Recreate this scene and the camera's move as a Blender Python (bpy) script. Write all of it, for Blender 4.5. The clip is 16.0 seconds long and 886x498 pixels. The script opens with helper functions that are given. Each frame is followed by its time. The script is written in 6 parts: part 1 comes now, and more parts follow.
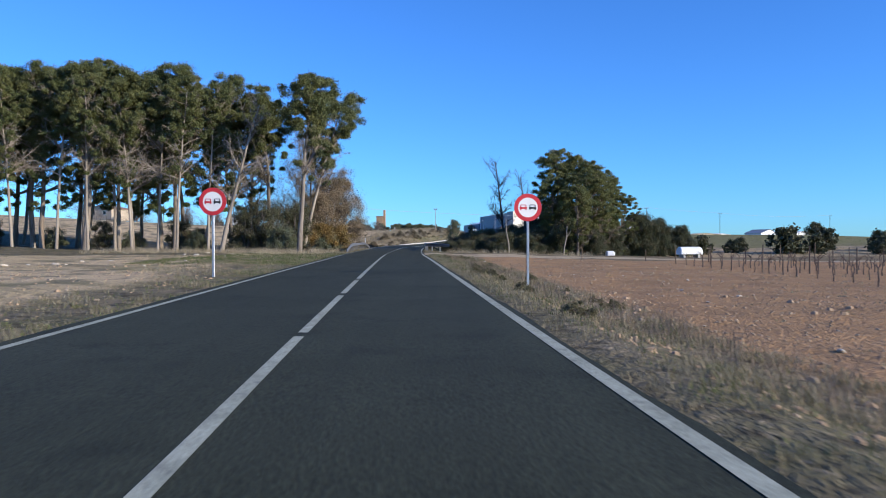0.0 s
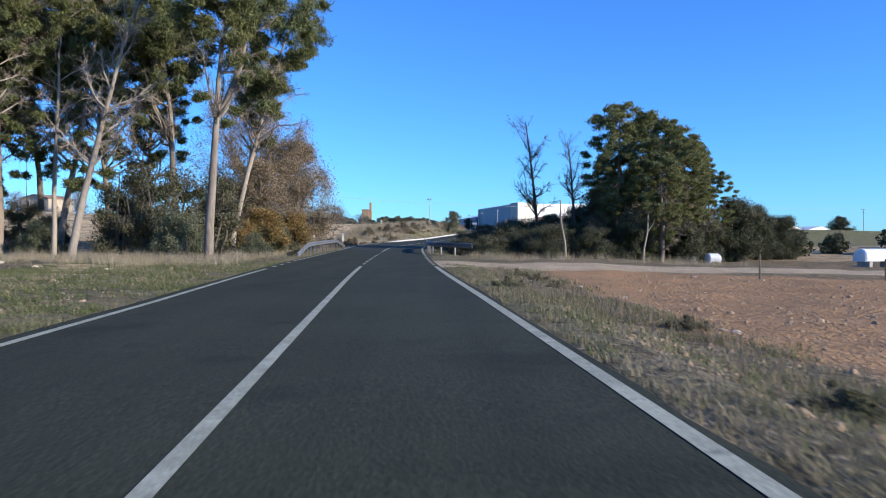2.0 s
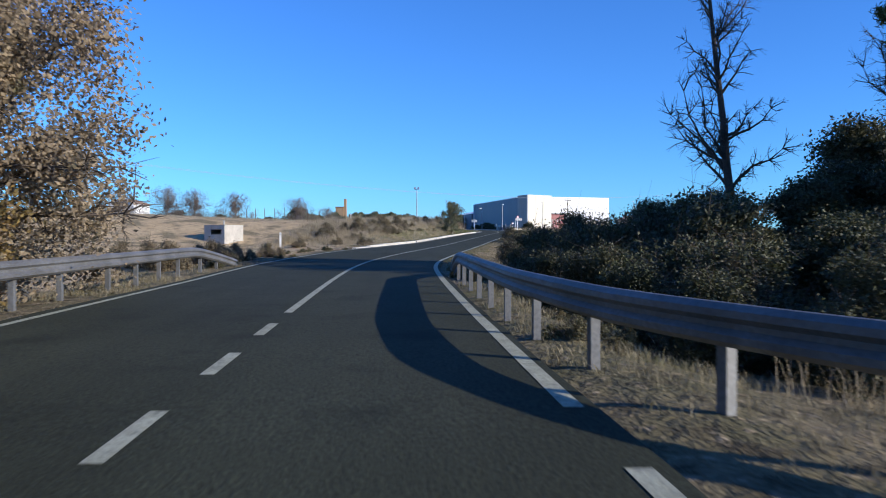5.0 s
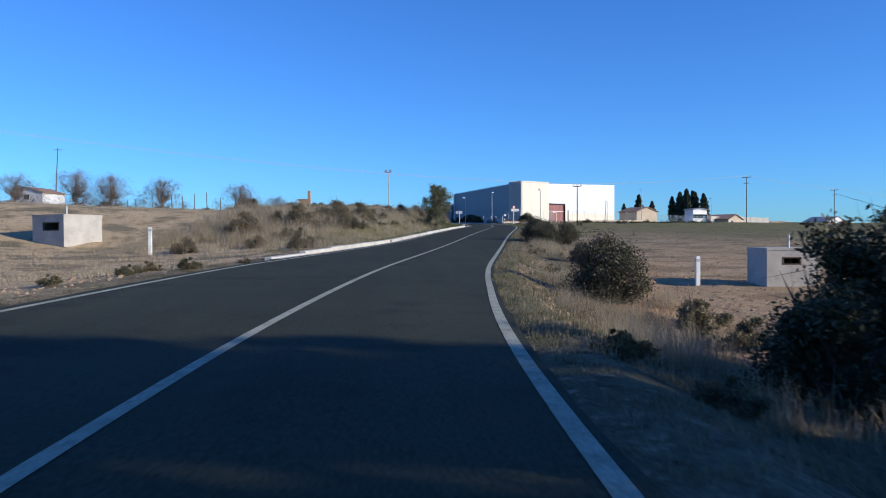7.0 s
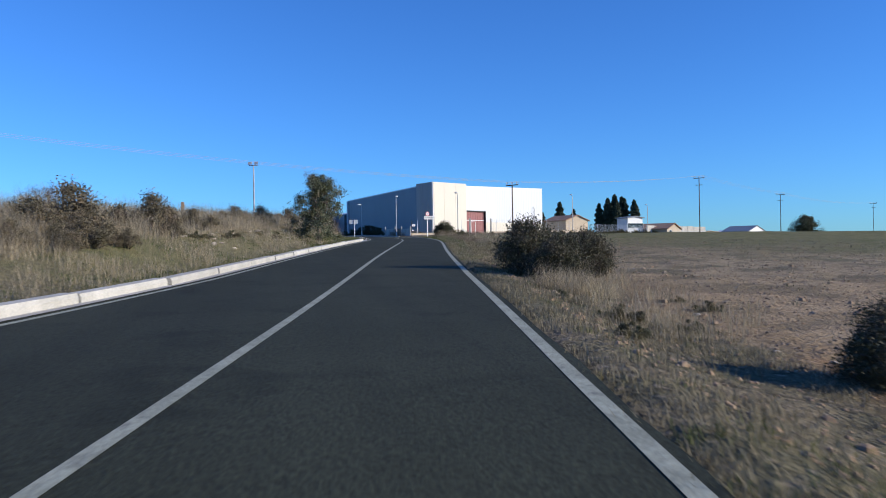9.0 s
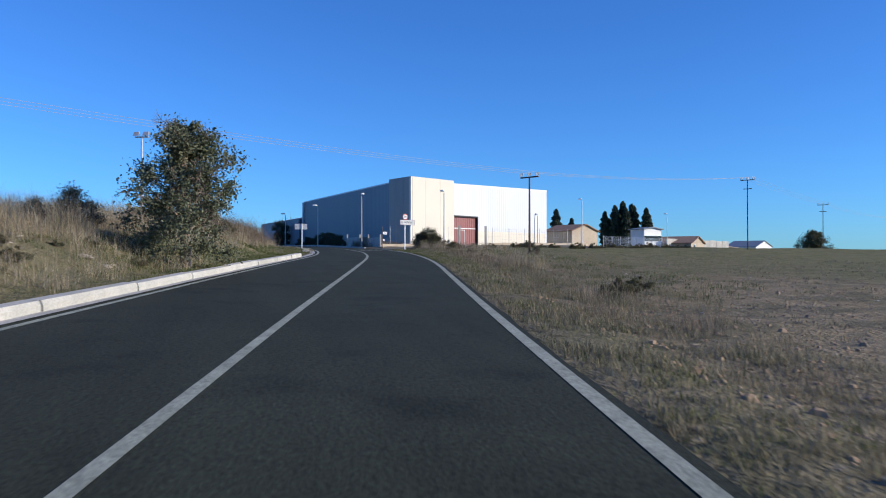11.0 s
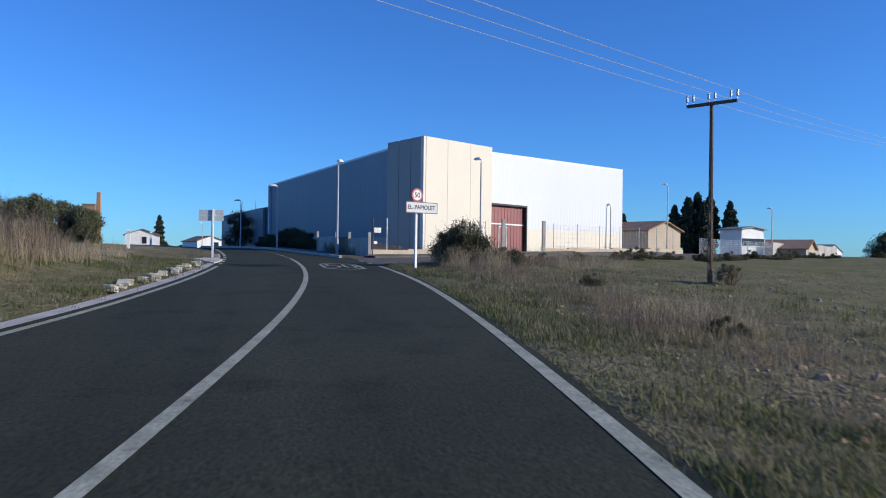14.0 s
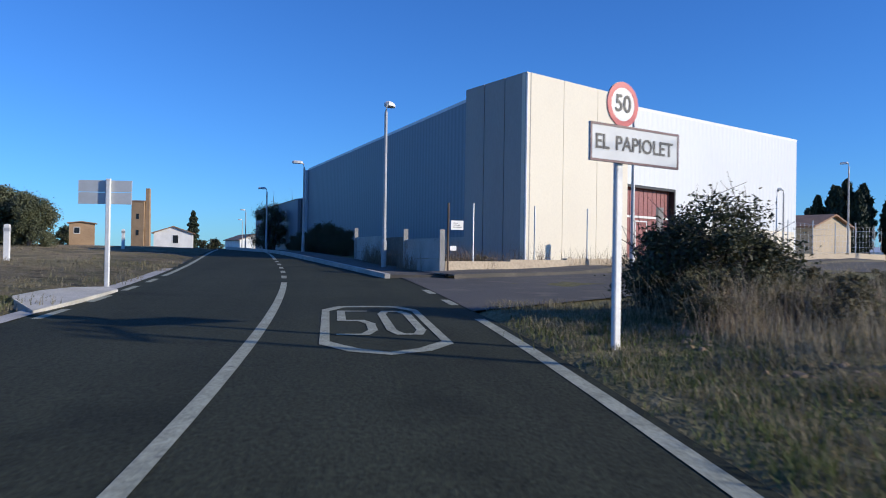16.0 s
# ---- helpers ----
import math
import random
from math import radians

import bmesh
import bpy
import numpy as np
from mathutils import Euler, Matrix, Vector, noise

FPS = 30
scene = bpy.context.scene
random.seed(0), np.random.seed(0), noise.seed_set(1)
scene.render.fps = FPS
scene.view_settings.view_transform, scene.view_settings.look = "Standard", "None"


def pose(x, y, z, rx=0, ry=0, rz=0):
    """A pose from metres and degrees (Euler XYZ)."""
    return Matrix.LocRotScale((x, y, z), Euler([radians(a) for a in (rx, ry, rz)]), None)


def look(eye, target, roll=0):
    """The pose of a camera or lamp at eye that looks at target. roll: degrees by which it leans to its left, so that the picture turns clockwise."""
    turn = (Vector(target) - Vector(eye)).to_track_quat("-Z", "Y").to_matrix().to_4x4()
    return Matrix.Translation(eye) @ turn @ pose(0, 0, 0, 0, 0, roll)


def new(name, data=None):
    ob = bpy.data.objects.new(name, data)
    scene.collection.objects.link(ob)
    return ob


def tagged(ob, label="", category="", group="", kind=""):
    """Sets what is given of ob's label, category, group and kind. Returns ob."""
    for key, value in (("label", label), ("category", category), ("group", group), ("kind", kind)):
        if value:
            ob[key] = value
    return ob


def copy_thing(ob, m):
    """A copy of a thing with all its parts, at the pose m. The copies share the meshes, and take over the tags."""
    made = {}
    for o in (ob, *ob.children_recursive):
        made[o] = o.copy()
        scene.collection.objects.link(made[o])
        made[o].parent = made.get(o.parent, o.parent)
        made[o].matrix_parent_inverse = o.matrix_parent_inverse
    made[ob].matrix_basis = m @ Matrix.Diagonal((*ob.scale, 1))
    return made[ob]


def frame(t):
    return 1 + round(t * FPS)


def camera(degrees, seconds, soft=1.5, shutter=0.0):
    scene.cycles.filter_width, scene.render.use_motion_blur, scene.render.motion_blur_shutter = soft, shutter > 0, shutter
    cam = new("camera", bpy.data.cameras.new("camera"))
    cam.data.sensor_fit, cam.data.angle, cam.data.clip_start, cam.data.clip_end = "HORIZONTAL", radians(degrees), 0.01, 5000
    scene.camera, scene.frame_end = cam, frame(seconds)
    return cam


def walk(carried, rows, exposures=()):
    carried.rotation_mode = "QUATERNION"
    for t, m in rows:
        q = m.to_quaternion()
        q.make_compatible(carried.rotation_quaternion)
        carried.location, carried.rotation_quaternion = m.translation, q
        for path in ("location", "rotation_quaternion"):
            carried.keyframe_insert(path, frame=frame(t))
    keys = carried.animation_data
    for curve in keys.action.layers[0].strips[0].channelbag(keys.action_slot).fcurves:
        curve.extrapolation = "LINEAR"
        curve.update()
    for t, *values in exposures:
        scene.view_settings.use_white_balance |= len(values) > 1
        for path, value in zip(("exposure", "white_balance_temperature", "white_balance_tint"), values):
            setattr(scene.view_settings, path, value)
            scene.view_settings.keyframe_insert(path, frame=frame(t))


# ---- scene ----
cam = camera(59.99, 16.0, 1.0, 0.14)
PATH = [
    (0.0, pose(0.000, 0.000, 1.220, 89.924, 0.244, -0.042)),
    (0.5, pose(-0.557, 8.059, 1.326, 89.820, 0.359, -0.320)),
    (1.0, pose(-0.991, 15.596, 1.431, 89.890, 0.337, -0.553)),
    (1.5, pose(-1.424, 23.498, 1.527, 89.544, 0.355, -0.862)),
    (2.0, pose(-1.800, 30.976, 1.633, 89.551, 0.158, -0.998)),
    (2.5, pose(-2.105, 38.788, 1.736, 89.549, -0.202, -0.886)),
    (3.0, pose(-2.402, 45.985, 1.819, 89.338, 0.309, -0.872)),
    (3.5, pose(-2.747, 53.379, 1.878, 89.176, 1.057, -0.933)),
    (4.0, pose(-2.987, 60.351, 1.942, 89.291, 0.026, -1.814)),
    (4.5, pose(-3.207, 67.364, 2.014, 89.446, 0.010, -2.482)),
    (5.0, pose(-3.314, 74.188, 2.097, 89.592, 0.007, -2.599)),
    (5.5, pose(-3.392, 80.962, 2.189, 89.707, -0.008, -2.237)),
    (6.0, pose(-3.570, 87.804, 2.284, 89.669, -2.030, -2.103)),
    (6.5, pose(-3.579, 94.524, 2.376, 89.076, -0.780, -3.346)),
    (7.0, pose(-3.334, 101.591, 2.464, 89.162, 0.230, -4.868)),
    (7.5, pose(-3.094, 108.459, 2.532, 89.406, 0.852, -6.538)),
    (8.0, pose(-2.354, 115.867, 2.616, 89.542, 1.489, -8.642)),
    (8.5, pose(-1.551, 122.954, 2.729, 90.102, 1.209, -10.670)),
    (9.0, pose(-0.370, 130.222, 2.872, 90.099, 0.953, -12.722)),
    (9.5, pose(0.885, 136.807, 3.050, 90.447, 0.892, -14.066)),
    (10.0, pose(2.024, 143.405, 3.245, 90.641, -0.018, -14.302)),
    (10.5, pose(3.110, 149.263, 3.447, 90.749, -0.008, -14.473)),
    (11.0, pose(4.232, 155.224, 3.649, 90.778, -0.007, -14.943)),
    (11.5, pose(5.270, 160.510, 3.845, 90.715, 0.009, -15.772)),
    (12.0, pose(6.521, 166.090, 4.035, 90.612, 0.736, -16.476)),
    (12.5, pose(7.584, 171.046, 4.229, 90.757, 0.641, -16.288)),
    (13.0, pose(8.738, 176.535, 4.407, 91.081, 0.355, -16.019)),
    (13.5, pose(9.581, 181.265, 4.585, 91.028, -0.096, -15.728)),
    (14.0, pose(10.645, 186.370, 4.776, 90.566, -0.781, -14.694)),
    (14.5, pose(11.513, 190.553, 4.924, 90.497, -0.942, -13.534)),
    (15.0, pose(12.146, 195.458, 5.004, 90.444, -0.391, -12.398)),
    (15.5, pose(12.683, 199.857, 5.156, 90.141, -0.883, -11.348)),
    (16.0, pose(13.235, 204.697, 5.301, 90.353, -0.899, -10.295)),
]
EXPOSURE = [(0, 0.32), (1, 0.44), (3.5, 0.52), (6, 0.1), (9.5, 0.02), (14, -0.08), (16, -0.12)]
walk(cam, PATH, EXPOSURE)

# ---- light ----
SUN_EL, SUN_AZ = 19.3, 117.5
world = bpy.data.worlds.new("sky")
scene.world = world
world.use_nodes = True
wn = world.node_tree.nodes
sky = wn.new("ShaderNodeTexSky")
sky.sky_type = "NISHITA"
sky.sun_disc = False
sky.sun_elevation, sky.sun_rotation = radians(SUN_EL), radians(SUN_AZ)
sky.altitude, sky.air_density, sky.dust_density, sky.ozone_density = 200, 1.0, 0.1, 2.0
wn["Background"].inputs["Strength"].default_value = 0.105
deep = wn.new("ShaderNodeMix")
deep.data_type, deep.blend_type = "RGBA", "MULTIPLY"
deep.inputs["Factor"].default_value, deep.inputs["B"].default_value = 1.0, (0.37, 0.885, 1.79, 1)
world.node_tree.links.new(sky.outputs[0], deep.inputs["A"])
world.node_tree.links.new(deep.outputs["Result"], wn["Background"].inputs["Color"])
sun = new("sun", bpy.data.lights.new("sun", "SUN"))
sun.data.energy, sun.data.angle, sun.data.color = 5.0, radians(0.53), (1.0, 0.91, 0.78)
sun_to = Vector((math.sin(radians(SUN_AZ)) * math.cos(radians(SUN_EL)), math.cos(radians(SUN_AZ)) * math.cos(radians(SUN_EL)), math.sin(radians(SUN_EL))))
sun.matrix_world = look(sun_to * 100, (0, 0, 0))


# ---- materials ----
def material(name, base, second=None, scale=1.0, fine=20.0, rough=0.8, bump=0.3, metal=0.0, third=None, spread=(0.35, 0.65), thirdspread=(0.55, 0.7), vary=0.0, stretch=None, island=0.0, trans=0.0, grainy=(0.75, 1.2), spec=0.5, streak=0.0):
    """Two or three colours mixed by coarse and fine noise, with a fine relief."""
    m = bpy.data.materials.new(name)
    m.use_nodes = True
    nt = m.node_tree
    nodes, link = nt.nodes, nt.links.new
    bsdf = nodes["Principled BSDF"]
    bsdf.inputs["Roughness"].default_value = rough
    bsdf.inputs["Metallic"].default_value = metal
    bsdf.inputs["Specular IOR Level"].default_value = spec
    geo = nodes.new("ShaderNodeNewGeometry")
    vec = geo.outputs["Position"]
    if stretch:
        mp = nodes.new("ShaderNodeMapping")
        mp.inputs["Scale"].default_value = stretch
        link(vec, mp.inputs["Vector"])
        vec = mp.outputs[0]

    def noise_node(s, detail=4.0):
        n = nodes.new("ShaderNodeTexNoise")
        n.inputs["Scale"].default_value = s
        n.inputs["Detail"].default_value = detail
        link(vec, n.inputs["Vector"])
        return n

    def ramp(src, lo, hi):
        r = nodes.new("ShaderNodeMapRange")
        r.inputs["From Min"].default_value, r.inputs["From Max"].default_value = lo, hi
        link(src, r.inputs["Value"])
        return r.outputs[0]

    def mix(fac, a, b, mode="MIX"):
        x = nodes.new("ShaderNodeMix")
        x.data_type, x.blend_type = "RGBA", mode
        for sock, v in ((x.inputs["Factor"], fac), (x.inputs["A"], a), (x.inputs["B"], b)):
            if isinstance(v, (tuple, float, int)):
                sock.default_value = (*v, 1) if isinstance(v, tuple) else v
            else:
                link(v, sock)
        return x.outputs["Result"]

    second = second or tuple(c * 0.8 for c in base)
    coarse, grain = noise_node(scale), noise_node(fine, 6.0)
    col = mix(ramp(coarse.outputs["Fac"], *spread), base, second)
    if third:
        other = noise_node(scale * 2.7 + 0.013, 5.0)
        col = mix(ramp(other.outputs["Fac"], *thirdspread), col, third)
    g = ramp(grain.outputs["Fac"], 0.25, 0.75)
    gm = nodes.new("ShaderNodeMapRange")
    gm.inputs["To Min"].default_value, gm.inputs["To Max"].default_value = grainy
    link(g, gm.inputs["Value"])
    grey = nodes.new("ShaderNodeCombineColor")
    for k in range(3):
        link(gm.outputs[0], grey.inputs[k])
    col = mix(1.0, col, grey.outputs[0], "MULTIPLY")
    if streak:
        run = nodes.new("ShaderNodeMapping")
        run.inputs["Scale"].default_value = (1.0, 0.02, 1.0)
        link(geo.outputs["Position"], run.inputs["Vector"])
        worn = nodes.new("ShaderNodeTexNoise")
        worn.inputs["Scale"].default_value, worn.inputs["Detail"].default_value = 1.6, 3.0
        link(run.outputs[0], worn.inputs["Vector"])
        sm = nodes.new("ShaderNodeMapRange")
        sm.inputs["From Min"].default_value, sm.inputs["From Max"].default_value = 0.3, 0.7
        sm.inputs["To Min"].default_value, sm.inputs["To Max"].default_value = 1 - streak, 1 + streak
        link(worn.outputs["Fac"], sm.inputs["Value"])
        wear = nodes.new("ShaderNodeCombineColor")
        for k in range(3):
            link(sm.outputs[0], wear.inputs[k])
        col = mix(1.0, col, wear.outputs[0], "MULTIPLY")
    if vary or island:
        info = nodes.new("ShaderNodeObjectInfo").outputs["Random"] if vary else geo.outputs["Random Per Island"]
        amount = vary or island
        vm = nodes.new("ShaderNodeMapRange")
        vm.inputs["To Min"].default_value, vm.inputs["To Max"].default_value = 1 - amount, 1 + amount
        link(info, vm.inputs["Value"])
        hs = nodes.new("ShaderNodeHueSaturation")
        link(vm.outputs[0], hs.inputs["Value"])
        link(col, hs.inputs["Color"])
        col = hs.outputs[0]
    link(col, bsdf.inputs["Base Color"])
    if bump:
        b = nodes.new("ShaderNodeBump")
        b.inputs["Strength"].default_value = bump
        b.inputs["Distance"].default_value = 0.02
        link(grain.outputs["Fac"], b.inputs["Height"])
        link(b.outputs[0], bsdf.inputs["Normal"])
    if trans:
        tr = nodes.new("ShaderNodeBsdfTranslucent")
        link(col, tr.inputs["Color"])
        ms = nodes.new("ShaderNodeMixShader")
        ms.inputs[0].default_value = trans
        link(bsdf.outputs[0], ms.inputs[1])
        link(tr.outputs[0], ms.inputs[2])
        link(ms.outputs[0], nodes["Material Output"].inputs["Surface"])
    return m


ASPHALT = material("asphalt", (0.0275, 0.031, 0.0185), (0.0345, 0.0385, 0.024), 0.3, 30, 0.92, 0.35, third=(0.021, 0.024, 0.0145), grainy=(0.38, 1.8), spec=0.18, streak=0.13)
SIDE_ASPHALT = material("old_asphalt", (0.105, 0.095, 0.08), (0.078, 0.072, 0.062), 0.5, 60, 0.9, 0.5, third=(0.14, 0.12, 0.095))
SIGN_BORDER = material("sign_dark_red", (0.10, 0.022, 0.026), (0.08, 0.02, 0.022), 2.0, 20, 0.4, 0.0)
PAINT = material("road_paint", (0.41, 0.42, 0.325), (0.30, 0.31, 0.235), 3.0, 30, 0.8, 0.3, third=(0.15, 0.15, 0.13), thirdspread=(0.58, 0.78), grainy=(0.6, 1.25), spec=0.2)
CONCRETE = material("concrete", (0.50, 0.47, 0.42), (0.38, 0.36, 0.32), 1.2, 30, 0.85, 0.4, third=(0.28, 0.26, 0.23), thirdspread=(0.6, 0.8))
KERB = material("kerb_concrete", (0.53, 0.50, 0.43), (0.42, 0.40, 0.34), 1.5, 30, 0.85, 0.3, vary=0.12)
STEEL = material("galvanised_steel", (0.55, 0.56, 0.57), (0.42, 0.43, 0.44), 1.5, 25, 0.42, 0.1, metal=0.85)
RAIL_STEEL = material("weathered_galvanised_steel", (0.22, 0.222, 0.222), (0.15, 0.152, 0.152), 1.5, 25, 0.62, 0.15, metal=0.5)
POLE_GREY = material("grey_painted_steel", (0.5, 0.5, 0.5), (0.4, 0.4, 0.4), 1.5, 25, 0.5, 0.1, metal=0.3)
WHITE = material("white_paint", (0.8, 0.8, 0.78), (0.7, 0.7, 0.68), 1.0, 20, 0.55, 0.1, grainy=(0.88, 1.06))
SIGN_WHITE = material("sign_white", (0.78, 0.78, 0.76), (0.7, 0.7, 0.68), 2.0, 20, 0.4, 0.0, grainy=(0.96, 1.03))
SIGN_GREY = material("sign_pale_grey", (0.55, 0.57, 0.58), (0.48, 0.50, 0.51), 2.0, 20, 0.4, 0.0, grainy=(0.96, 1.03))
SIGN_RED = material("sign_red", (0.55, 0.03, 0.035), (0.45, 0.025, 0.03), 2.0, 20, 0.4, 0.0, grainy=(0.96, 1.03))
SIGN_BLACK = material("sign_black", (0.02, 0.02, 0.022), (0.03, 0.03, 0.03), 2.0, 20, 0.5, 0.0, grainy=(0.96, 1.03))
RUST_WOOD = material("dark_timber", (0.14, 0.10, 0.07), (0.09, 0.065, 0.05), 1.0, 25, 0.9, 0.4, stretch=(1, 1, 0.2))
BARK = material("bark", (0.30, 0.24, 0.18), (0.17, 0.13, 0.10), 1.2, 14, 0.95, 0.8, stretch=(1, 1, 0.35))
BARK_GREY = material("grey_pine_bark", (0.30, 0.255, 0.205), (0.16, 0.13, 0.105), 1.6, 10, 0.95, 0.8, stretch=(1, 1, 0.3))
PALE_BARK = material("pale_bark", (0.36, 0.305, 0.245), (0.21, 0.175, 0.14), 0.8, 14, 0.9, 0.6, stretch=(1, 1, 0.4))
DARK_BARK = material("dark_bark", (0.10, 0.08, 0.065), (0.06, 0.05, 0.042), 1.2, 14, 0.95, 0.8)
PINE = material("pine_needles", (0.092, 0.112, 0.038), (0.135, 0.142, 0.047), 0.45, 6, 0.7, 0.0, third=(0.19, 0.16, 0.05), thirdspread=(0.66, 0.85), island=0.35, trans=0.25)
PINE_DARK = material("dark_pine_needles", (0.112, 0.13, 0.042), (0.165, 0.165, 0.054), 0.45, 6, 0.7, 0.0, island=0.35, trans=0.25)
BRAMBLE = material("bramble_leaves", (0.06, 0.065, 0.03), (0.085, 0.08, 0.045), 0.9, 6, 0.6, 0.0, third=(0.15, 0.115, 0.07), thirdspread=(0.52, 0.7), island=0.45, trans=0.2)
BANK_SCRUB = material("brown_bank_scrub", (0.13, 0.112, 0.066), (0.175, 0.145, 0.092), 0.8, 6, 0.8, 0.0, third=(0.21, 0.155, 0.1), thirdspread=(0.5, 0.7), island=0.45, trans=0.2)
SHRUB = material("dark_shrub_leaves", (0.045, 0.056, 0.024), (0.075, 0.078, 0.034), 0.6, 6, 0.6, 0.0, third=(0.14, 0.108, 0.058), thirdspread=(0.54, 0.72), island=0.4, trans=0.2)
OLIVE = material("olive_leaves", (0.14, 0.15, 0.085), (0.10, 0.115, 0.06), 0.6, 6, 0.6, 0.0, island=0.4, trans=0.2)
BROWN_LEAF = material("dry_oak_leaves", (0.325, 0.25, 0.165), (0.265, 0.21, 0.14), 0.45, 6, 0.8, 0.0, third=(0.19, 0.165, 0.085), thirdspread=(0.6, 0.75), island=0.4, trans=0.35)
ORANGE_LEAF = material("orange_oak_leaves", (0.30, 0.19, 0.065), (0.19, 0.15, 0.055), 0.7, 6, 0.8, 0.0, island=0.4, trans=0.35)
CYPRESS = material("cypress_leaves", (0.02, 0.035, 0.015), (0.03, 0.045, 0.02), 0.6, 6, 0.7, 0.0, island=0.3)
UNDER = material("undergrowth_leaves", (0.085, 0.09, 0.044), (0.115, 0.11, 0.058), 0.5, 6, 0.7, 0.0, third=(0.15, 0.12, 0.075), thirdspread=(0.58, 0.75), island=0.45, trans=0.25)
TWIG = material("bare_twigs", (0.18, 0.148, 0.13), (0.14, 0.118, 0.105), 0.6, 6, 0.9, 0.0, island=0.3)
DRY_GRASS = material("dry_grass", (0.3, 0.255, 0.165), (0.2, 0.175, 0.11), 0.5, 8, 0.9, 0.0, third=(0.14, 0.145, 0.06), thirdspread=(0.55, 0.7), island=0.35, trans=0.3)
GREEN_GRASS = material("short_green_grass", (0.1, 0.125, 0.04), (0.145, 0.15, 0.06), 0.6, 8, 0.9, 0.0, island=0.35, trans=0.3)
PALE_GRASS = material("pale_dry_grass", (0.46, 0.385, 0.26), (0.35, 0.29, 0.19), 0.5, 8, 0.9, 0.0, third=(0.22, 0.20, 0.10), thirdspread=(0.6, 0.75), island=0.35, trans=0.4)
WEED_GREEN = material("olive_brown_weeds", (0.12, 0.115, 0.06), (0.17, 0.145, 0.085), 0.7, 8, 0.9, 0.0, third=(0.08, 0.09, 0.04), thirdspread=(0.55, 0.7), island=0.4, trans=0.3)
WEED = material("brown_winter_weeds", (0.27, 0.20, 0.14), (0.20, 0.155, 0.115), 0.5, 8, 0.9, 0.0, third=(0.13, 0.12, 0.06), thirdspread=(0.58, 0.75), island=0.35, trans=0.3)
VINE = material("vine_wood", (0.13, 0.09, 0.07), (0.09, 0.065, 0.05), 1.0, 15, 0.95, 0.3)
CREAM = material("cream_concrete_panel", (0.74, 0.68, 0.56), (0.69, 0.63, 0.52), 0.25, 12, 0.8, 0.05, grainy=(0.96, 1.03))
# Panel tone for the side away from the sun: shade is in the colour.
SHADE_TONE_PANEL = material("grey_shade_tone_panel", (0.41, 0.39, 0.355), (0.36, 0.34, 0.31), 0.3, 12, 0.8, 0.05, stretch=(1, 1, 0.3), grainy=(0.94, 1.05))
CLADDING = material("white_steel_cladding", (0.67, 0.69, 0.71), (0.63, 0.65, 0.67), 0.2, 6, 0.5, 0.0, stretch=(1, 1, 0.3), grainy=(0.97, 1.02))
# Cladding darkened and blued to carry the long side's shade; some roofs reuse it.
SHADE_TONE_CLAD = material("blue_shade_tone_cladding", (0.195, 0.22, 0.25), (0.18, 0.205, 0.235), 0.2, 6, 0.55, 0.0, stretch=(1, 1, 0.3), grainy=(0.96, 1.03))
MAROON = material("maroon_steel_door", (0.3, 0.105, 0.1), (0.26, 0.09, 0.085), 0.6, 10, 0.55, 0.05)
BEIGE = material("beige_render", (0.50, 0.41, 0.30), (0.43, 0.35, 0.26), 0.5, 14, 0.9, 0.3)
ROOF_TILE = material("roof_tiles", (0.33, 0.2, 0.13), (0.25, 0.16, 0.11), 1.5, 12, 0.9, 0.4)
BRICK = material("ochre_brickwork", (0.40, 0.27, 0.16), (0.33, 0.22, 0.13), 0.4, 12, 0.9, 0.3)
GLASS_DARK = material("dark_window_glass", (0.02, 0.022, 0.025), None, 1, 10, 0.15, 0.0)
ROCK = material("pale_limestone", (0.55, 0.48, 0.38), (0.42, 0.35, 0.27), 2.0, 14, 0.95, 0.6, vary=0.15)
LAMP_GLASS = material("lamp_glass", (0.75, 0.75, 0.72), None, 1, 10, 0.2, 0.0)


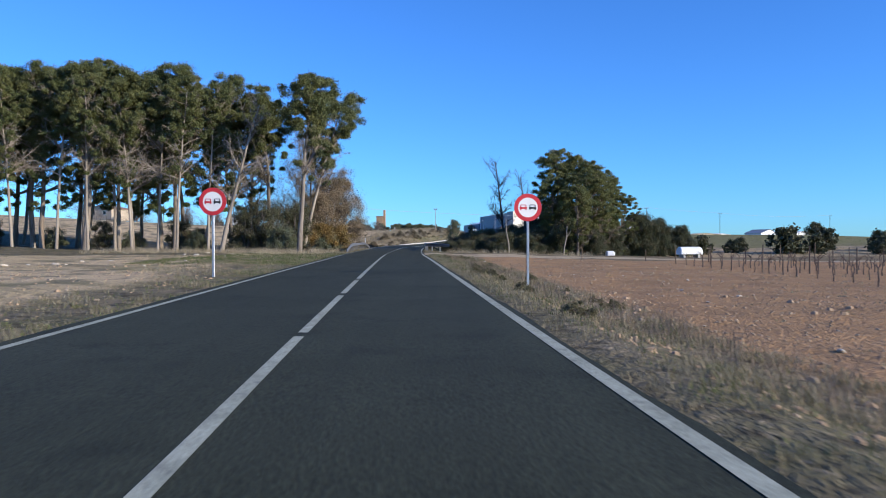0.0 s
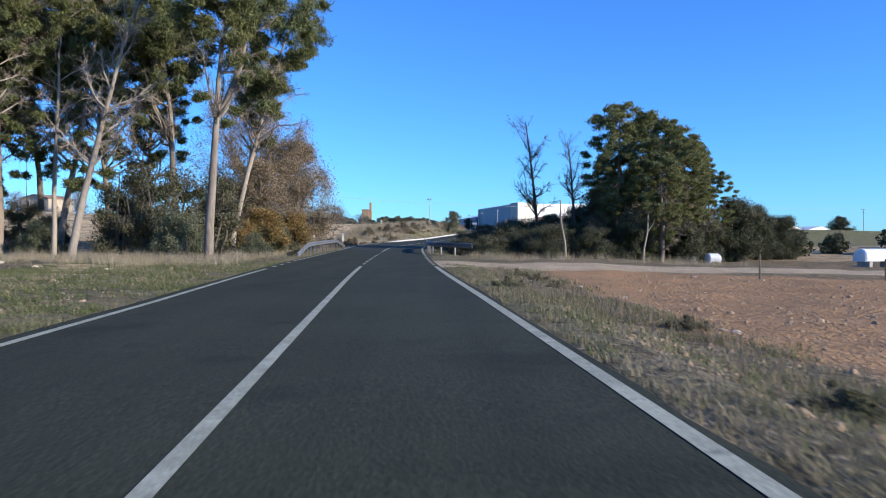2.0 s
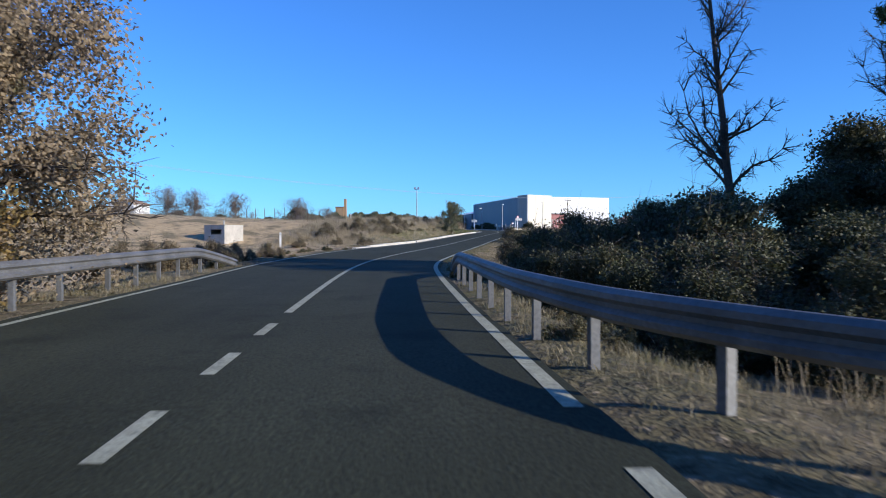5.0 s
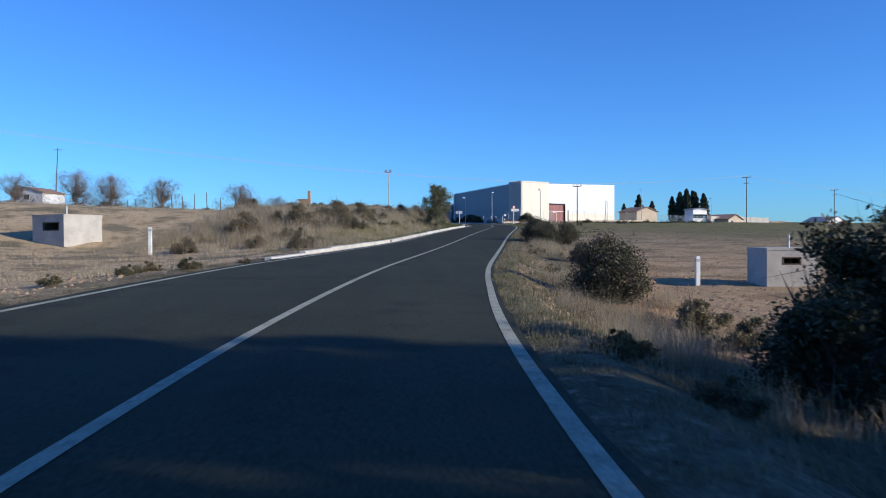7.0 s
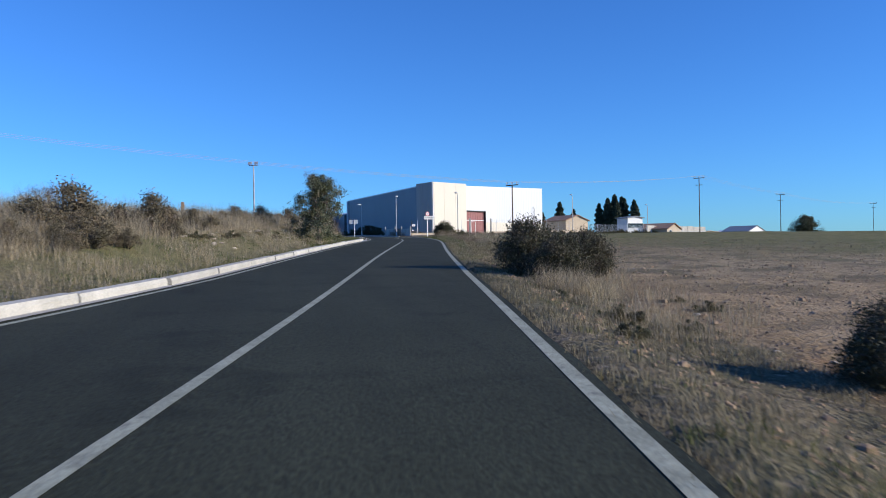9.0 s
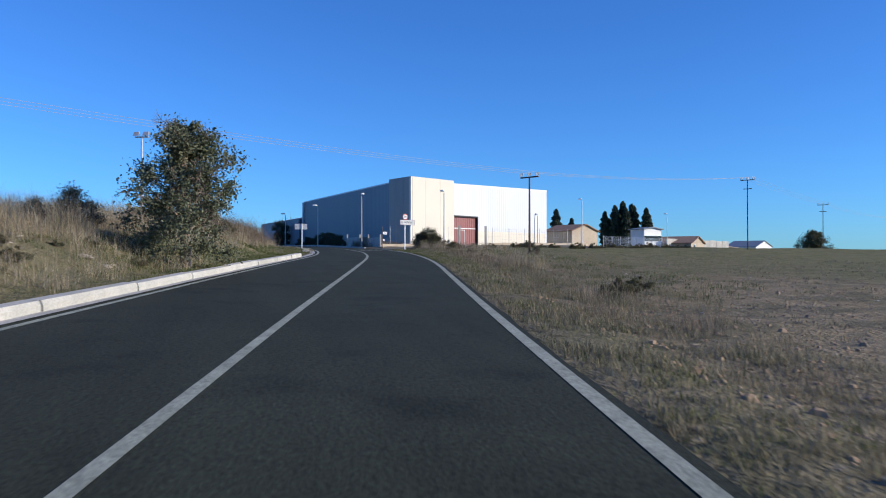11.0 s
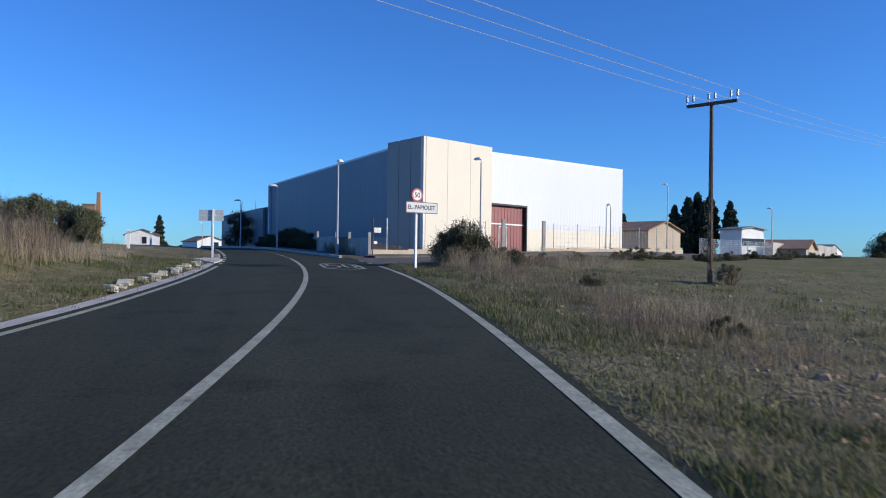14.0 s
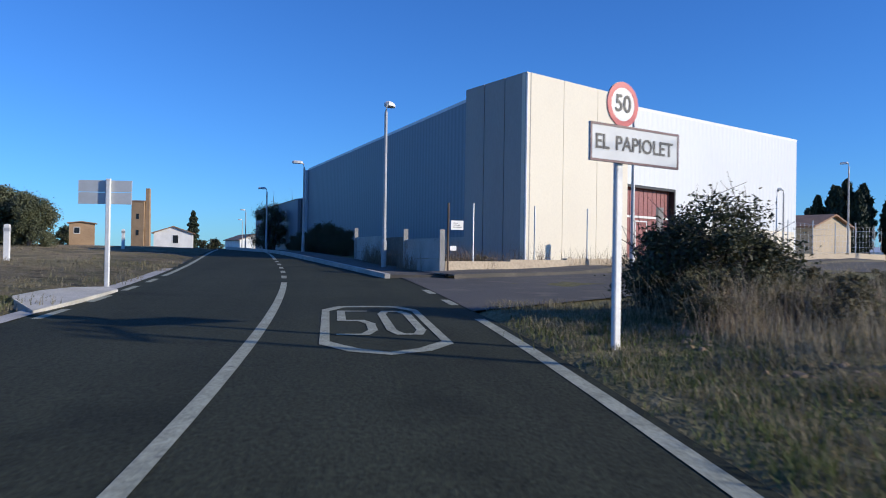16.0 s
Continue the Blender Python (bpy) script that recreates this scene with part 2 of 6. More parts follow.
def ground_material():
    """Soil, stubble, weeds and gravel, laid out by the place's plan."""
    m = bpy.data.materials.new("soil_and_weeds")
    m.use_nodes = True
    nt = m.node_tree
    nodes, link = nt.nodes, nt.links.new
    bsdf = nodes["Principled BSDF"]
    bsdf.inputs["Roughness"].default_value = 0.95
    bsdf.inputs["Specular IOR Level"].default_value = 0.15
    pos = nodes.new("ShaderNodeNewGeometry").outputs["Position"]

    def tex(s, d=5.0, stretch=None):
        n = nodes.new("ShaderNodeTexNoise")
        n.inputs["Scale"].default_value, n.inputs["Detail"].default_value = s, d
        v = pos
        if stretch:
            mp = nodes.new("ShaderNodeMapping")
            mp.inputs["Scale"].default_value = stretch
            link(v, mp.inputs["Vector"])
            v = mp.outputs[0]
        link(v, n.inputs["Vector"])
        return n.outputs["Fac"]

    def rng(src, lo, hi):
        r = nodes.new("ShaderNodeMapRange")
        r.inputs["From Min"].default_value, r.inputs["From Max"].default_value = lo, hi
        link(src, r.inputs["Value"])
        return r.outputs[0]

    def mix(fac, a, b, mode="MIX"):
        x = nodes.new("ShaderNodeMix")
        x.data_type, x.blend_type = "RGBA", mode
        for sock, v in ((x.inputs["Factor"], fac), (x.inputs["A"], a), (x.inputs["B"], b)):
            if isinstance(v, (tuple, float, int)):
                sock.default_value = (*v, 1) if isinstance(v, tuple) else v
            else:
                link(v, sock)
        return x.outputs["Result"]

    zone = nodes.new("ShaderNodeVertexColor")
    zone.layer_name = "soil"
    sep = nodes.new("ShaderNodeSeparateColor")
    link(zone.outputs["Color"], sep.inputs[0])
    weeds = mix(rng(tex(0.7), 0.35, 0.65), (0.195, 0.158, 0.1), (0.11, 0.1, 0.054))
    weeds = mix(rng(tex(2.5), 0.52, 0.66), weeds, (0.075, 0.062, 0.038))
    weeds = mix(rng(tex(5.5), 0.6, 0.7), weeds, (0.3, 0.24, 0.16))
    red = mix(rng(tex(0.4), 0.35, 0.65), (0.385, 0.228, 0.112), (0.28, 0.172, 0.09))
    red = mix(rng(tex(3.0), 0.58, 0.75), red, (0.32, 0.215, 0.125))
    tan = mix(rng(tex(0.25), 0.35, 0.65), (0.60, 0.45, 0.265), (0.51, 0.38, 0.22))
    tan = mix(rng(tex(0.42), 0.5, 0.6), tan, (0.235, 0.195, 0.118))
    tan = mix(rng(tex(1.7), 0.55, 0.68), tan, (0.30, 0.235, 0.145))
    gravel = mix(rng(tex(1.2), 0.35, 0.65), (0.47, 0.375, 0.245), (0.38, 0.30, 0.195))
    green = mix(rng(tex(0.8), 0.35, 0.65), (0.125, 0.13, 0.05), (0.20, 0.175, 0.085))
    col = mix(sep.outputs[0], weeds, red)
    col = mix(sep.outputs[1], col, tan)
    col = mix(sep.outputs[2], col, gravel)
    col = mix(zone.outputs["Alpha"], green, col)
    fine = tex(18.0, 7.0)
    clods = tex(4.5, 5.0)
    spk = nodes.new("ShaderNodeMapRange")
    spk.inputs["From Min"].default_value, spk.inputs["From Max"].default_value = 0.3, 0.7
    spk.inputs["To Min"].default_value, spk.inputs["To Max"].default_value = 0.65, 1.3
    link(fine, spk.inputs["Value"])
    grey = nodes.new("ShaderNodeCombineColor")
    for k in range(3):
        link(spk.outputs[0], grey.inputs[k])
    col = mix(1.0, col, grey.outputs[0], "MULTIPLY")
    link(col, bsdf.inputs["Base Color"])
    add = nodes.new("ShaderNodeMath")
    add.operation = "MULTIPLY_ADD"
    add.inputs[1].default_value = 2.5
    link(clods, add.inputs[0])
    link(fine, add.inputs[2])
    b = nodes.new("ShaderNodeBump")
    b.inputs["Strength"].default_value, b.inputs["Distance"].default_value = 0.8, 0.06
    link(add.outputs[0], b.inputs["Height"])
    link(b.outputs[0], bsdf.inputs["Normal"])
    return m


GROUND = ground_material()


# ---- shape helpers ----
class Geo:
    """Collects vertices and faces of one mesh."""

    def __init__(self):
        self.v, self.f = [], []

    def add(self, verts, faces):
        n = len(self.v)
        self.v.extend(tuple(p) for p in verts)
        self.f.extend(tuple(i + n for i in q) for q in faces)
        return self

    def box(self, lo, hi, m=None):
        x0, y0, z0 = lo
        x1, y1, z1 = hi
        vs = [Vector(p) for p in ((x0, y0, z0), (x1, y0, z0), (x1, y1, z0), (x0, y1, z0), (x0, y0, z1), (x1, y0, z1), (x1, y1, z1), (x0, y1, z1))]
        if m is not None:
            vs = [m @ p for p in vs]
        return self.add(vs, [(3, 2, 1, 0), (4, 5, 6, 7), (0, 1, 5, 4), (1, 2, 6, 5), (2, 3, 7, 6), (3, 0, 4, 7)])

    def tube(self, pts, radii, sides=8, caps=True):
        pts = [Vector(p) for p in pts]
        vs, n = [], len(pts)
        for i, p in enumerate(pts):
            d = (pts[min(i + 1, n - 1)] - pts[max(i - 1, 0)]).normalized()
            ref = Vector((0, 0, 1)) if abs(d.z) < 0.9 else Vector((1, 0, 0))
            a = d.cross(ref).normalized()
            b = d.cross(a)
            r = radii[i] if hasattr(radii, "__len__") else radii
            vs += [p + (a * math.cos(2 * math.pi * k / sides) + b * math.sin(2 * math.pi * k / sides)) * r for k in range(sides)]
        fs = [(i * sides + k, (i + 1) * sides + k, (i + 1) * sides + (k + 1) % sides, i * sides + (k + 1) % sides) for i in range(n - 1) for k in range(sides)]
        if caps:
            fs += [tuple(range(sides)), tuple((n - 1) * sides + k for k in reversed(range(sides)))]
        return self.add(vs, fs)

    def sweep(self, profile, frames, closed=True):
        """A profile of (side, up) carried along frames of (point, side vector, up vector)."""
        k, n = len(profile), len(frames)
        vs = [p + a * s + b * u for p, a, b in frames for s, u in profile]
        last = k if closed else k - 1
        fs = [(i * k + j, i * k + (j + 1) % k, (i + 1) * k + (j + 1) % k, (i + 1) * k + j) for i in range(n - 1) for j in range(last)]
        if closed:
            fs += [tuple(reversed(range(k))), tuple((n - 1) * k + j for j in range(k))]
        return self.add(vs, fs)

    def mesh(self, name, mat, smooth=False):
        me = bpy.data.meshes.new(name)
        me.from_pydata(self.v, [], self.f)
        bm = bmesh.new()
        bm.from_mesh(me)
        bmesh.ops.recalc_face_normals(bm, faces=bm.faces)
        bm.to_mesh(me)
        bm.free()
        me.materials.append(mat)
        if smooth:
            me.shade_smooth()
        return me


def part(name, geo, mat, parent=None, label="", smooth=False):
    me = geo if isinstance(geo, bpy.types.Mesh) else geo.mesh(name, mat, smooth)
    ob = new(name, me)
    ob.parent = parent
    if label:
        tagged(ob, label)
    return ob


def thing(name, label, category, at=(0, 0, 0), rz=0.0, group="", kind=""):
    ob = new(name)
    ob.empty_display_size = 0.2
    ob.matrix_world = pose(*at, 0, 0, rz)
    return tagged(ob, label, category, group, kind)


def quads_mesh(name, verts, mat, per=4):
    """Loose polygons of equal corner count from an array of corners."""
    n = len(verts) // per
    me = bpy.data.meshes.new(name)
    me.vertices.add(len(verts))
    me.vertices.foreach_set("co", np.asarray(verts, dtype=np.float32).ravel())
    me.loops.add(n * per)
    me.loops.foreach_set("vertex_index", np.arange(n * per, dtype=np.int32))
    me.polygons.add(n)
    me.polygons.foreach_set("loop_start", np.arange(0, n * per, per, dtype=np.int32))
    me.polygons.foreach_set("loop_total", np.full(n, per, dtype=np.int32))
    me.update(calc_edges=True)
    me.materials.append(mat)
    return me


def leaf_quads(centres, size, rs, aspect=0.5, up=0.0):
    """Small leaf blades, turned at random, one for each centre."""
    n = len(centres)
    a = rs.normal(size=(n, 3))
    a[:, 2] += up
    a /= np.linalg.norm(a, axis=1)[:, None]
    b = np.cross(a, rs.normal(size=(n, 3)))
    b /= np.linalg.norm(b, axis=1)[:, None] + 1e-9
    s = size * rs.uniform(0.6, 1.3, n)[:, None]
    c = np.asarray(centres)
    out = np.stack([c - a * s, c + b * s * aspect, c + a * s, c - b * s * aspect], 1)
    return out.reshape(-1, 3)


def clumps(centres, radii, per, rs, flat=0.7):
    """Points in ellipsoid clumps, thicker near their skin."""
    out = []
    for c, r in zip(centres, radii):
        d = rs.normal(size=(per, 3))
        d /= np.linalg.norm(d, axis=1)[:, None]
        q = d * np.clip(0.62 + 0.30 * rs.normal(size=per), 0.08, 1.35)[:, None] * r
        q[:, 2] *= flat
        out.append(q + c)
    return np.concatenate(out)


# ---- the plan ----
def smooth_table(table, sigma):
    ys = np.arange(-400, 3000.0, 1.0)
    t = np.array(table)
    raw = np.interp(ys, t[:, 0], t[:, 1])
    k = np.exp(-0.5 * (np.arange(-30, 31) / sigma) ** 2)
    pad = np.concatenate([np.full(30, raw[0]) - np.arange(30, 0, -1) * (raw[1] - raw[0]), raw, np.full(30, raw[-1])])
    return ys, np.convolve(pad, k / k.sum(), "valid")


AXIS = smooth_table([(-400, 26), (-10, -0.54), (-2, -1.08), (6, -1.59), (14, -2.03), (22, -2.47), (30, -2.91), (38, -3.33), (46, -3.74), (54, -4.18), (62, -4.53), (70, -4.79), (78, -4.98),
                     (86, -5.15), (94, -5.3), (102, -5.31), (110, -4.96), (118, -4.15), (126, -3.05), (134, -1.52), (142, 0.1), (150, 1.67), (158, 3.23), (166, 4.85), (174, 6.55), (182, 8.26), (190, 9.89),
                     (198, 11.3), (206, 12.28), (214, 12.8), (222, 12.88), (230, 12.55), (245, 11.5), (270, 9.2), (330, 2.6), (420, -6), (3000, -6)], 3.0)
LEVEL = smooth_table([(-400, -0.02), (0.0, -0.0), (15.6, 0.211), (31.0, 0.413), (46.0, 0.599), (60.4, 0.722), (74.2, 0.877), (87.8, 1.064), (101.6, 1.244), (115.9, 1.396), (130.2, 1.652), (143.4, 2.025), (155.2, 2.429), (166.1, 2.815), (176.5, 3.187), (186.4, 3.556), (195.5, 3.784), (204.7, 4.081), (225, 4.66), (245, 5.2), (300, 5.5), (380, 5.2), (600, 4), (3000, 4)], 4.0)
WIDE_L = [(0, 3.25), (45, 3.1), (68, 3.5), (86, 3.55), (94, 3.55), (105, 3.9), (125, 4.05), (138, 3.85), (150, 3.35), (175, 3.3), (190, 3.05), (200, 2.9), (300, 2.9)]
WIDE_R = [(0, 3.01), (38, 2.97), (62, 2.89), (86, 2.84), (102, 2.93), (118, 3.2), (134, 3.2), (150, 3.09), (182, 3.04), (198, 2.94), (230, 2.91)]


def axis_x(y):
    return float(np.interp(y, *AXIS))


def road_z(y):
    return float(np.interp(y, *LEVEL))


def left_w(y):
    return float(np.interp(y, *zip(*WIDE_L)))


def right_w(y):
    return float(np.interp(y, *zip(*WIDE_R)))


def bank(y):
    return 0.03 * math.exp(-(((y - 122) / 16) ** 2))


def deck(u, y):
    """Height of the road's surface at u metres beside its centre line."""
    return road_z(y) - bank(y) * u


# Ground beside the road: height above the road's edge at distances beside the centre line.
U_COLS = [-600, -250, -120, -60, -30, -18, -12, -9, -7, -5.2, -4, 4, 5.5, 8, 15, 40, 100, 250, 600]
RELIEF = [
    (-400, [6, 5, 3, .2, .1, .05, 0, 0, 0, 0, -.06, -.08, -.45, -.6, -.7, -1.0, -1.4, -2, -2]),
    (55, [8, 7, 4, .8, .2, .1, .05, .05, .05, 0, -.06, -.08, -.45, -.6, -.7, -1.0, -1.6, -2, -2]),
    (68, [9, 8, 5, 1.5, .4, .1, 0, 0, 0, -.02, -.06, -.05, -.1, -.15, -.35, -1.0, -1.6, -2, -2]),
    (78, [9, 8, 5, 1.5, .2, -.3, -.6, -.5, -.2, -.05, -.06, -.05, -.15, -.25, -.35, -1.0, -1.8, -2.2, -2]),
    (90, [10, 9, 6, 2, .2, -.6, -1.1, -1, -.5, -.06, -.06, -.06, -1.0, -1.5, -1.3, -1.5, -2.2, -2.6, -2]),
    (104, [10, 10, 8, 3, .6, .1, -.2, -.2, -.15, -.05, -.06, -.06, -.6, -.9, -.9, -1.4, -1.9, -2.5, -2]),
    (120, [10, 10.3, 8.3, 3.2, .4, -.2, -.4, -.3, -.18, -.02, -.05, -.06, -.8, -1.15, -.85, -1.1, -1.4, -2.2, -2]),
    (130, [10, 10.5, 8.5, 3.4, .2, -.5, -.6, -.4, -.2, 0, -.04, -.06, -.5, -.7, -.7, -.8, -1, -2, -2]),
    (143, [9, 10, 8, 3.4, .6, -.1, 0, .15, .2, .06, .02, -.06, -.4, -.55, -.6, -.65, -.7, -1.8, -2]),
    (155, [9, 10, 7.5, 4.0, 2.3, 1.8, 1.6, 1.3, .9, .12, .08, -0.06, -0.3, -0.45, -0.5, -0.5, -1, -3, -5]),
    (180, [8, 8, 6, 3.3, 2.0, 1.7, 1.5, 1.3, .9, .12, .08, -0.06, -0.25, -0.35, -0.4, -0.35, -1.5, -4, -7]),
    (198, [6, 6, 4, 2.2, 1.9, 1.8, 1.65, 1.4, .9, .15, .06, -0.02, -0.06, -0.2, -0.35, -0.5, -2, -5, -8]),
    (209, [5, 5, 3, 1.6, 1.2, 1.1, 1.0, .85, .5, .12, .05, 0.03, 0.18, 0.1, -0.1, -0.6, -2.2, -5.5, -9]),
    (214, [4, 4, 2.5, 1.3, .9, .75, .65, .55, .35, .1, .05, 0.04, 0.2, 0.12, 0.0, -0.4, -2.1, -5.8, -9.5]),
    (217, [3, 3, 2, 1.1, .7, .5, .45, .4, .25, .1, .04, -0.02, 0.0, 0.02, 0.1, -0.2, -2, -6, -10]),
    (220, [3, 3, 2, .9, .5, .35, .3, .25, .2, .08, .04, -0.02, -0.02, 0, 0.15, -0.1, -2, -6, -10]),
    (240, [2, 2, 1, .5, .3, .25, .2, .15, .12, .08, .04, 0.04, 0.1, 0.12, 0.15, 0.1, -0.2, -5, -10]),
    (330, [1, 1, .5, .1, 0, 0, 0, 0, 0, 0, -.05, 0, 0.1, 0.1, 0.1, 0, -0.3, -4, -9]),
    (600, [1, 0, 0, 0, 0, 0, 0, 0, 0, 0, 0, 0, 0, 0, 0, 0, -1, -4, -8]),
    (3000, [0] * 19),
]
ROWS_Y = np.array([r[0] for r in RELIEF], dtype=float)
ROWS_H = np.array([r[1] for r in RELIEF], dtype=float)


def ground_z(x, y):
    u = x - axis_x(y)
    i = int(np.clip(np.searchsorted(ROWS_Y, y) - 1, 0, len(ROWS_Y) - 2))
    f = float(np.clip((y - ROWS_Y[i]) / (ROWS_Y[i + 1] - ROWS_Y[i]), 0, 1))
    row = ROWS_H[i] * (1 - f) + ROWS_H[i + 1] * f
    h = float(np.interp(u, U_COLS, row))
    rough = 0.0
    if u < -left_w(y) - 0.7 or u > right_w(y) + 0.6:
        far = min(1.0, (abs(u) - 3.6) / 4)
        rough = far * (0.08 * noise.noise((x * 0.6, y * 0.6, 3.0)) + 0.12 * noise.noise((x * 0.12, y * 0.12, 7.0))) + min(1.0, 2 * far) * 0.05 * noise.noise((x * 1.9, y * 1.9, 5.0))
    return deck(max(-4.5, min(4.5, u)), y) + h + rough


def near_road(y, u):
    return Vector((axis_x(y) + u, y, deck(u, y)))


# ---- ground and road ----
def zone_at(x, y):
    """Shares of red soil, tan soil and gravel, and of what is not green."""
    u = x - axis_x(y)
    n = noise.noise((x * 0.15, y * 0.15, 1.0)) * 0.5 + noise.noise((x * 0.5, y * 0.5, 4.0)) * 0.25
    red = tan = gravel = 0.0
    true_y = y
    y += 9 * noise.noise((x * 0.045, y * 0.045, 9.0)) + 3 * noise.noise((x * 0.2, y * 0.2, 6.0))
    dry = 1.0
    if u > 0:
        if y < 140:
            red = min(1, max(0, (u - 6.2 + n * 2) / 1.2)) * (1 if y < 110 else max(0, 1 - (u - 25) / 40))
            if 67.5 < y < 108:
                red *= 0.15
            if y > 108:
                red *= 0.7
                tan = 0.5 * min(1, max(0, (u - 7 + n * 3) / 3))
        else:
            red = min(1, max(0, (u - 6.5 + n * 2) / 1.5)) * max(0.0, 0.75 - (y - 140) / 25) * max(0.1, 1 - u / 60)
            tan = 0.42 * min(1, max(0, (u - 6.5 + n * 3) / 3)) * max(0.25, min(1.0, 1 - (y - 160) / 40))
            dry = 1 - min(0.9, max(0, 0.1 + n + (u - 16) / 22 + (y - 172) / 40))
        mid, half = 65.0 + 0.12 * max(0, u - 5), 2.4 + 0.8 * max(0, 5.5 - u)
        if 2.5 < u < 120:
            gravel = min(1, max(0, (half - abs(true_y - mid) + n) / 0.8))
        if 3.0 < u < 5.0:
            dry = 1 - max(0, n) * 1.2 if y < 190 else 0.45
    else:
        if y < 60:
            tan = min(1, max(0, (-u - 7.5 + n * 3) / 2))
            dry = 1 - (0.95 if -12 < u < -4 else 0.35) * min(1, max(0, n * 2 + (-0.3 if y < 34 else 0.5)))
            tan = min(1, max(0, (-u - 5.6 + n * 3) / 1.5)) if y < 40 else tan
        elif y > 100:
            tan = min(1, max(0, (-u - 5.0 + n * 3) / 2)) * (0.85 if y < 205 else 0.45)
            if 140 < y < 196 and u > -9:
                tan *= 0.25
                dry = 1 - min(0.8, max(0, n * 1.5 + 0.5))
            if y > 185:
                dry = 1 - min(0.9, max(0, n * 1.5 + (0.5 if u > -8 and y < 212 else 0.1)))
    return red, tan, gravel, max(0.0, min(1.0, dry))


us = np.array(sorted(set([-3200, -2200, -1500, -1000, -700, -480, -330, -240, -180, -140, -110, -90, -76, -66] + [-58 + 2 * k for k in range(20)] + [-19 + k for k in range(12)] +
                         [-7.5 + 0.5 * k for k in range(6)] + [-4.3, -3.0, -1.5, 0, 1.5, 2.8] + [3.3 + 0.3 * k for k in range(17)] + [8.5 + 0.6 * k for k in range(18)] +
                         [20 + 1.5 * k for k in range(20)] + [51, 55, 60, 66, 74, 84, 96, 112, 140, 180, 240, 330, 480, 700, 1000, 1500, 2200, 3200])))
vs_y = np.array([-390, -250, -160, -100, -60, -40, -28] + [-20 + 0.5 * k for k in range(540)] + [252 + 3 * k for k in range(30)] + [345, 355, 370, 390, 415, 450, 500, 570, 660, 780, 950, 1200, 1500, 1900, 2400, 2950])


def build_ground():
    nu, nv = len(us), len(vs_y)
    co, cols = np.zeros((nv * nu, 3)), np.ones((nv * nu, 4))
    for j, y in enumerate(vs_y):
        ax, ws = axis_x(y), (left_w(y), right_w(y))
        for i, u in enumerate(us):
            z = ground_z(ax + u, y)
            if -ws[0] - 0.35 < u < ws[1] + 0.22:
                z = deck(u, y) - 0.12
            co[j * nu + i] = (ax + u, y, z)
            cols[j * nu + i] = zone_at(ax + u, y)
    faces = [(j * nu + i, j * nu + i + 1, (j + 1) * nu + i + 1, (j + 1) * nu + i) for j in range(nv - 1) for i in range(nu - 1)]
    me = bpy.data.meshes.new("ground")
    me.from_pydata(co.tolist(), [], faces)
    layer = me.color_attributes.new("soil", "FLOAT_COLOR", "POINT")
    layer.data.foreach_set("color", cols.astype(np.float32).ravel())
    me.materials.append(GROUND)
    me.shade_smooth()
    tagged(new("ground", me), "dry winter fields and weedy verges of red and tan soil", "ground", kind="structure")


build_ground()


def ribbon(name, y0, y1, u0, u1, lift, mat, step=1.0, cross=1, thick=0.0):
    """A strip that follows the road between two offsets (numbers or functions of y)."""
    n = max(2, int(math.ceil((y1 - y0) / step)) + 1)
    ys = np.linspace(y0, y1, n)
    a = u0 if callable(u0) else (lambda y: u0)
    b = u1 if callable(u1) else (lambda y: u1)
    vs, fs = [], []
    for y in ys:
        for k in range(cross + 1):
            u = a(y) + (b(y) - a(y)) * k / cross
            vs.append((axis_x(y) + u, y, deck(u, y) + lift))
    w = cross + 1
    for j in range(n - 1):
        for k in range(cross):
            fs.append((j * w + k, j * w + k + 1, (j + 1) * w + k + 1, (j + 1) * w + k))
    if thick:
        m = len(vs)
        vs += [(x, y, z - thick) for x, y, z in vs]
        for j in range(n - 1):
            fs += [(j * w, (j + 1) * w, m + (j + 1) * w, m + j * w), (j * w + cross, m + j * w + cross, m + (j + 1) * w + cross, (j + 1) * w + cross)]
        fs += [(0, m, m + cross, cross)]
        e = (n - 1) * w
        fs += [(e, e + cross, m + e + cross, m + e)]
    return Geo().add(vs, fs).mesh(name, mat)


def ragged(y, side):
    return 0.05 * noise.noise((y * 0.9, side, 0.0)) + 0.06 * noise.noise((y * 0.2, side, 5.0))


road = new("road", ribbon("road", -60, 700, lambda y: -left_w(y) - 0.28 + ragged(y, 1), lambda y: right_w(y) + 0.17 + ragged(y, 2), 0.0, ASPHALT, 1.0, 8, 0.25))
tagged(road, "dark grey asphalt country road with white lines", "road", kind="structure")


def stripe(y0, y1, side, width=0.13, name="line"):
    off = {"c": lambda y: 0.0, "l": lambda y: -left_w(y), "r": lambda y: right_w(y)}[side]
    part(name, ribbon(name, y0, y1, lambda y: off(y) - width / 2, lambda y: off(y) + width / 2, 0.005, PAINT, 1.0), None, road)


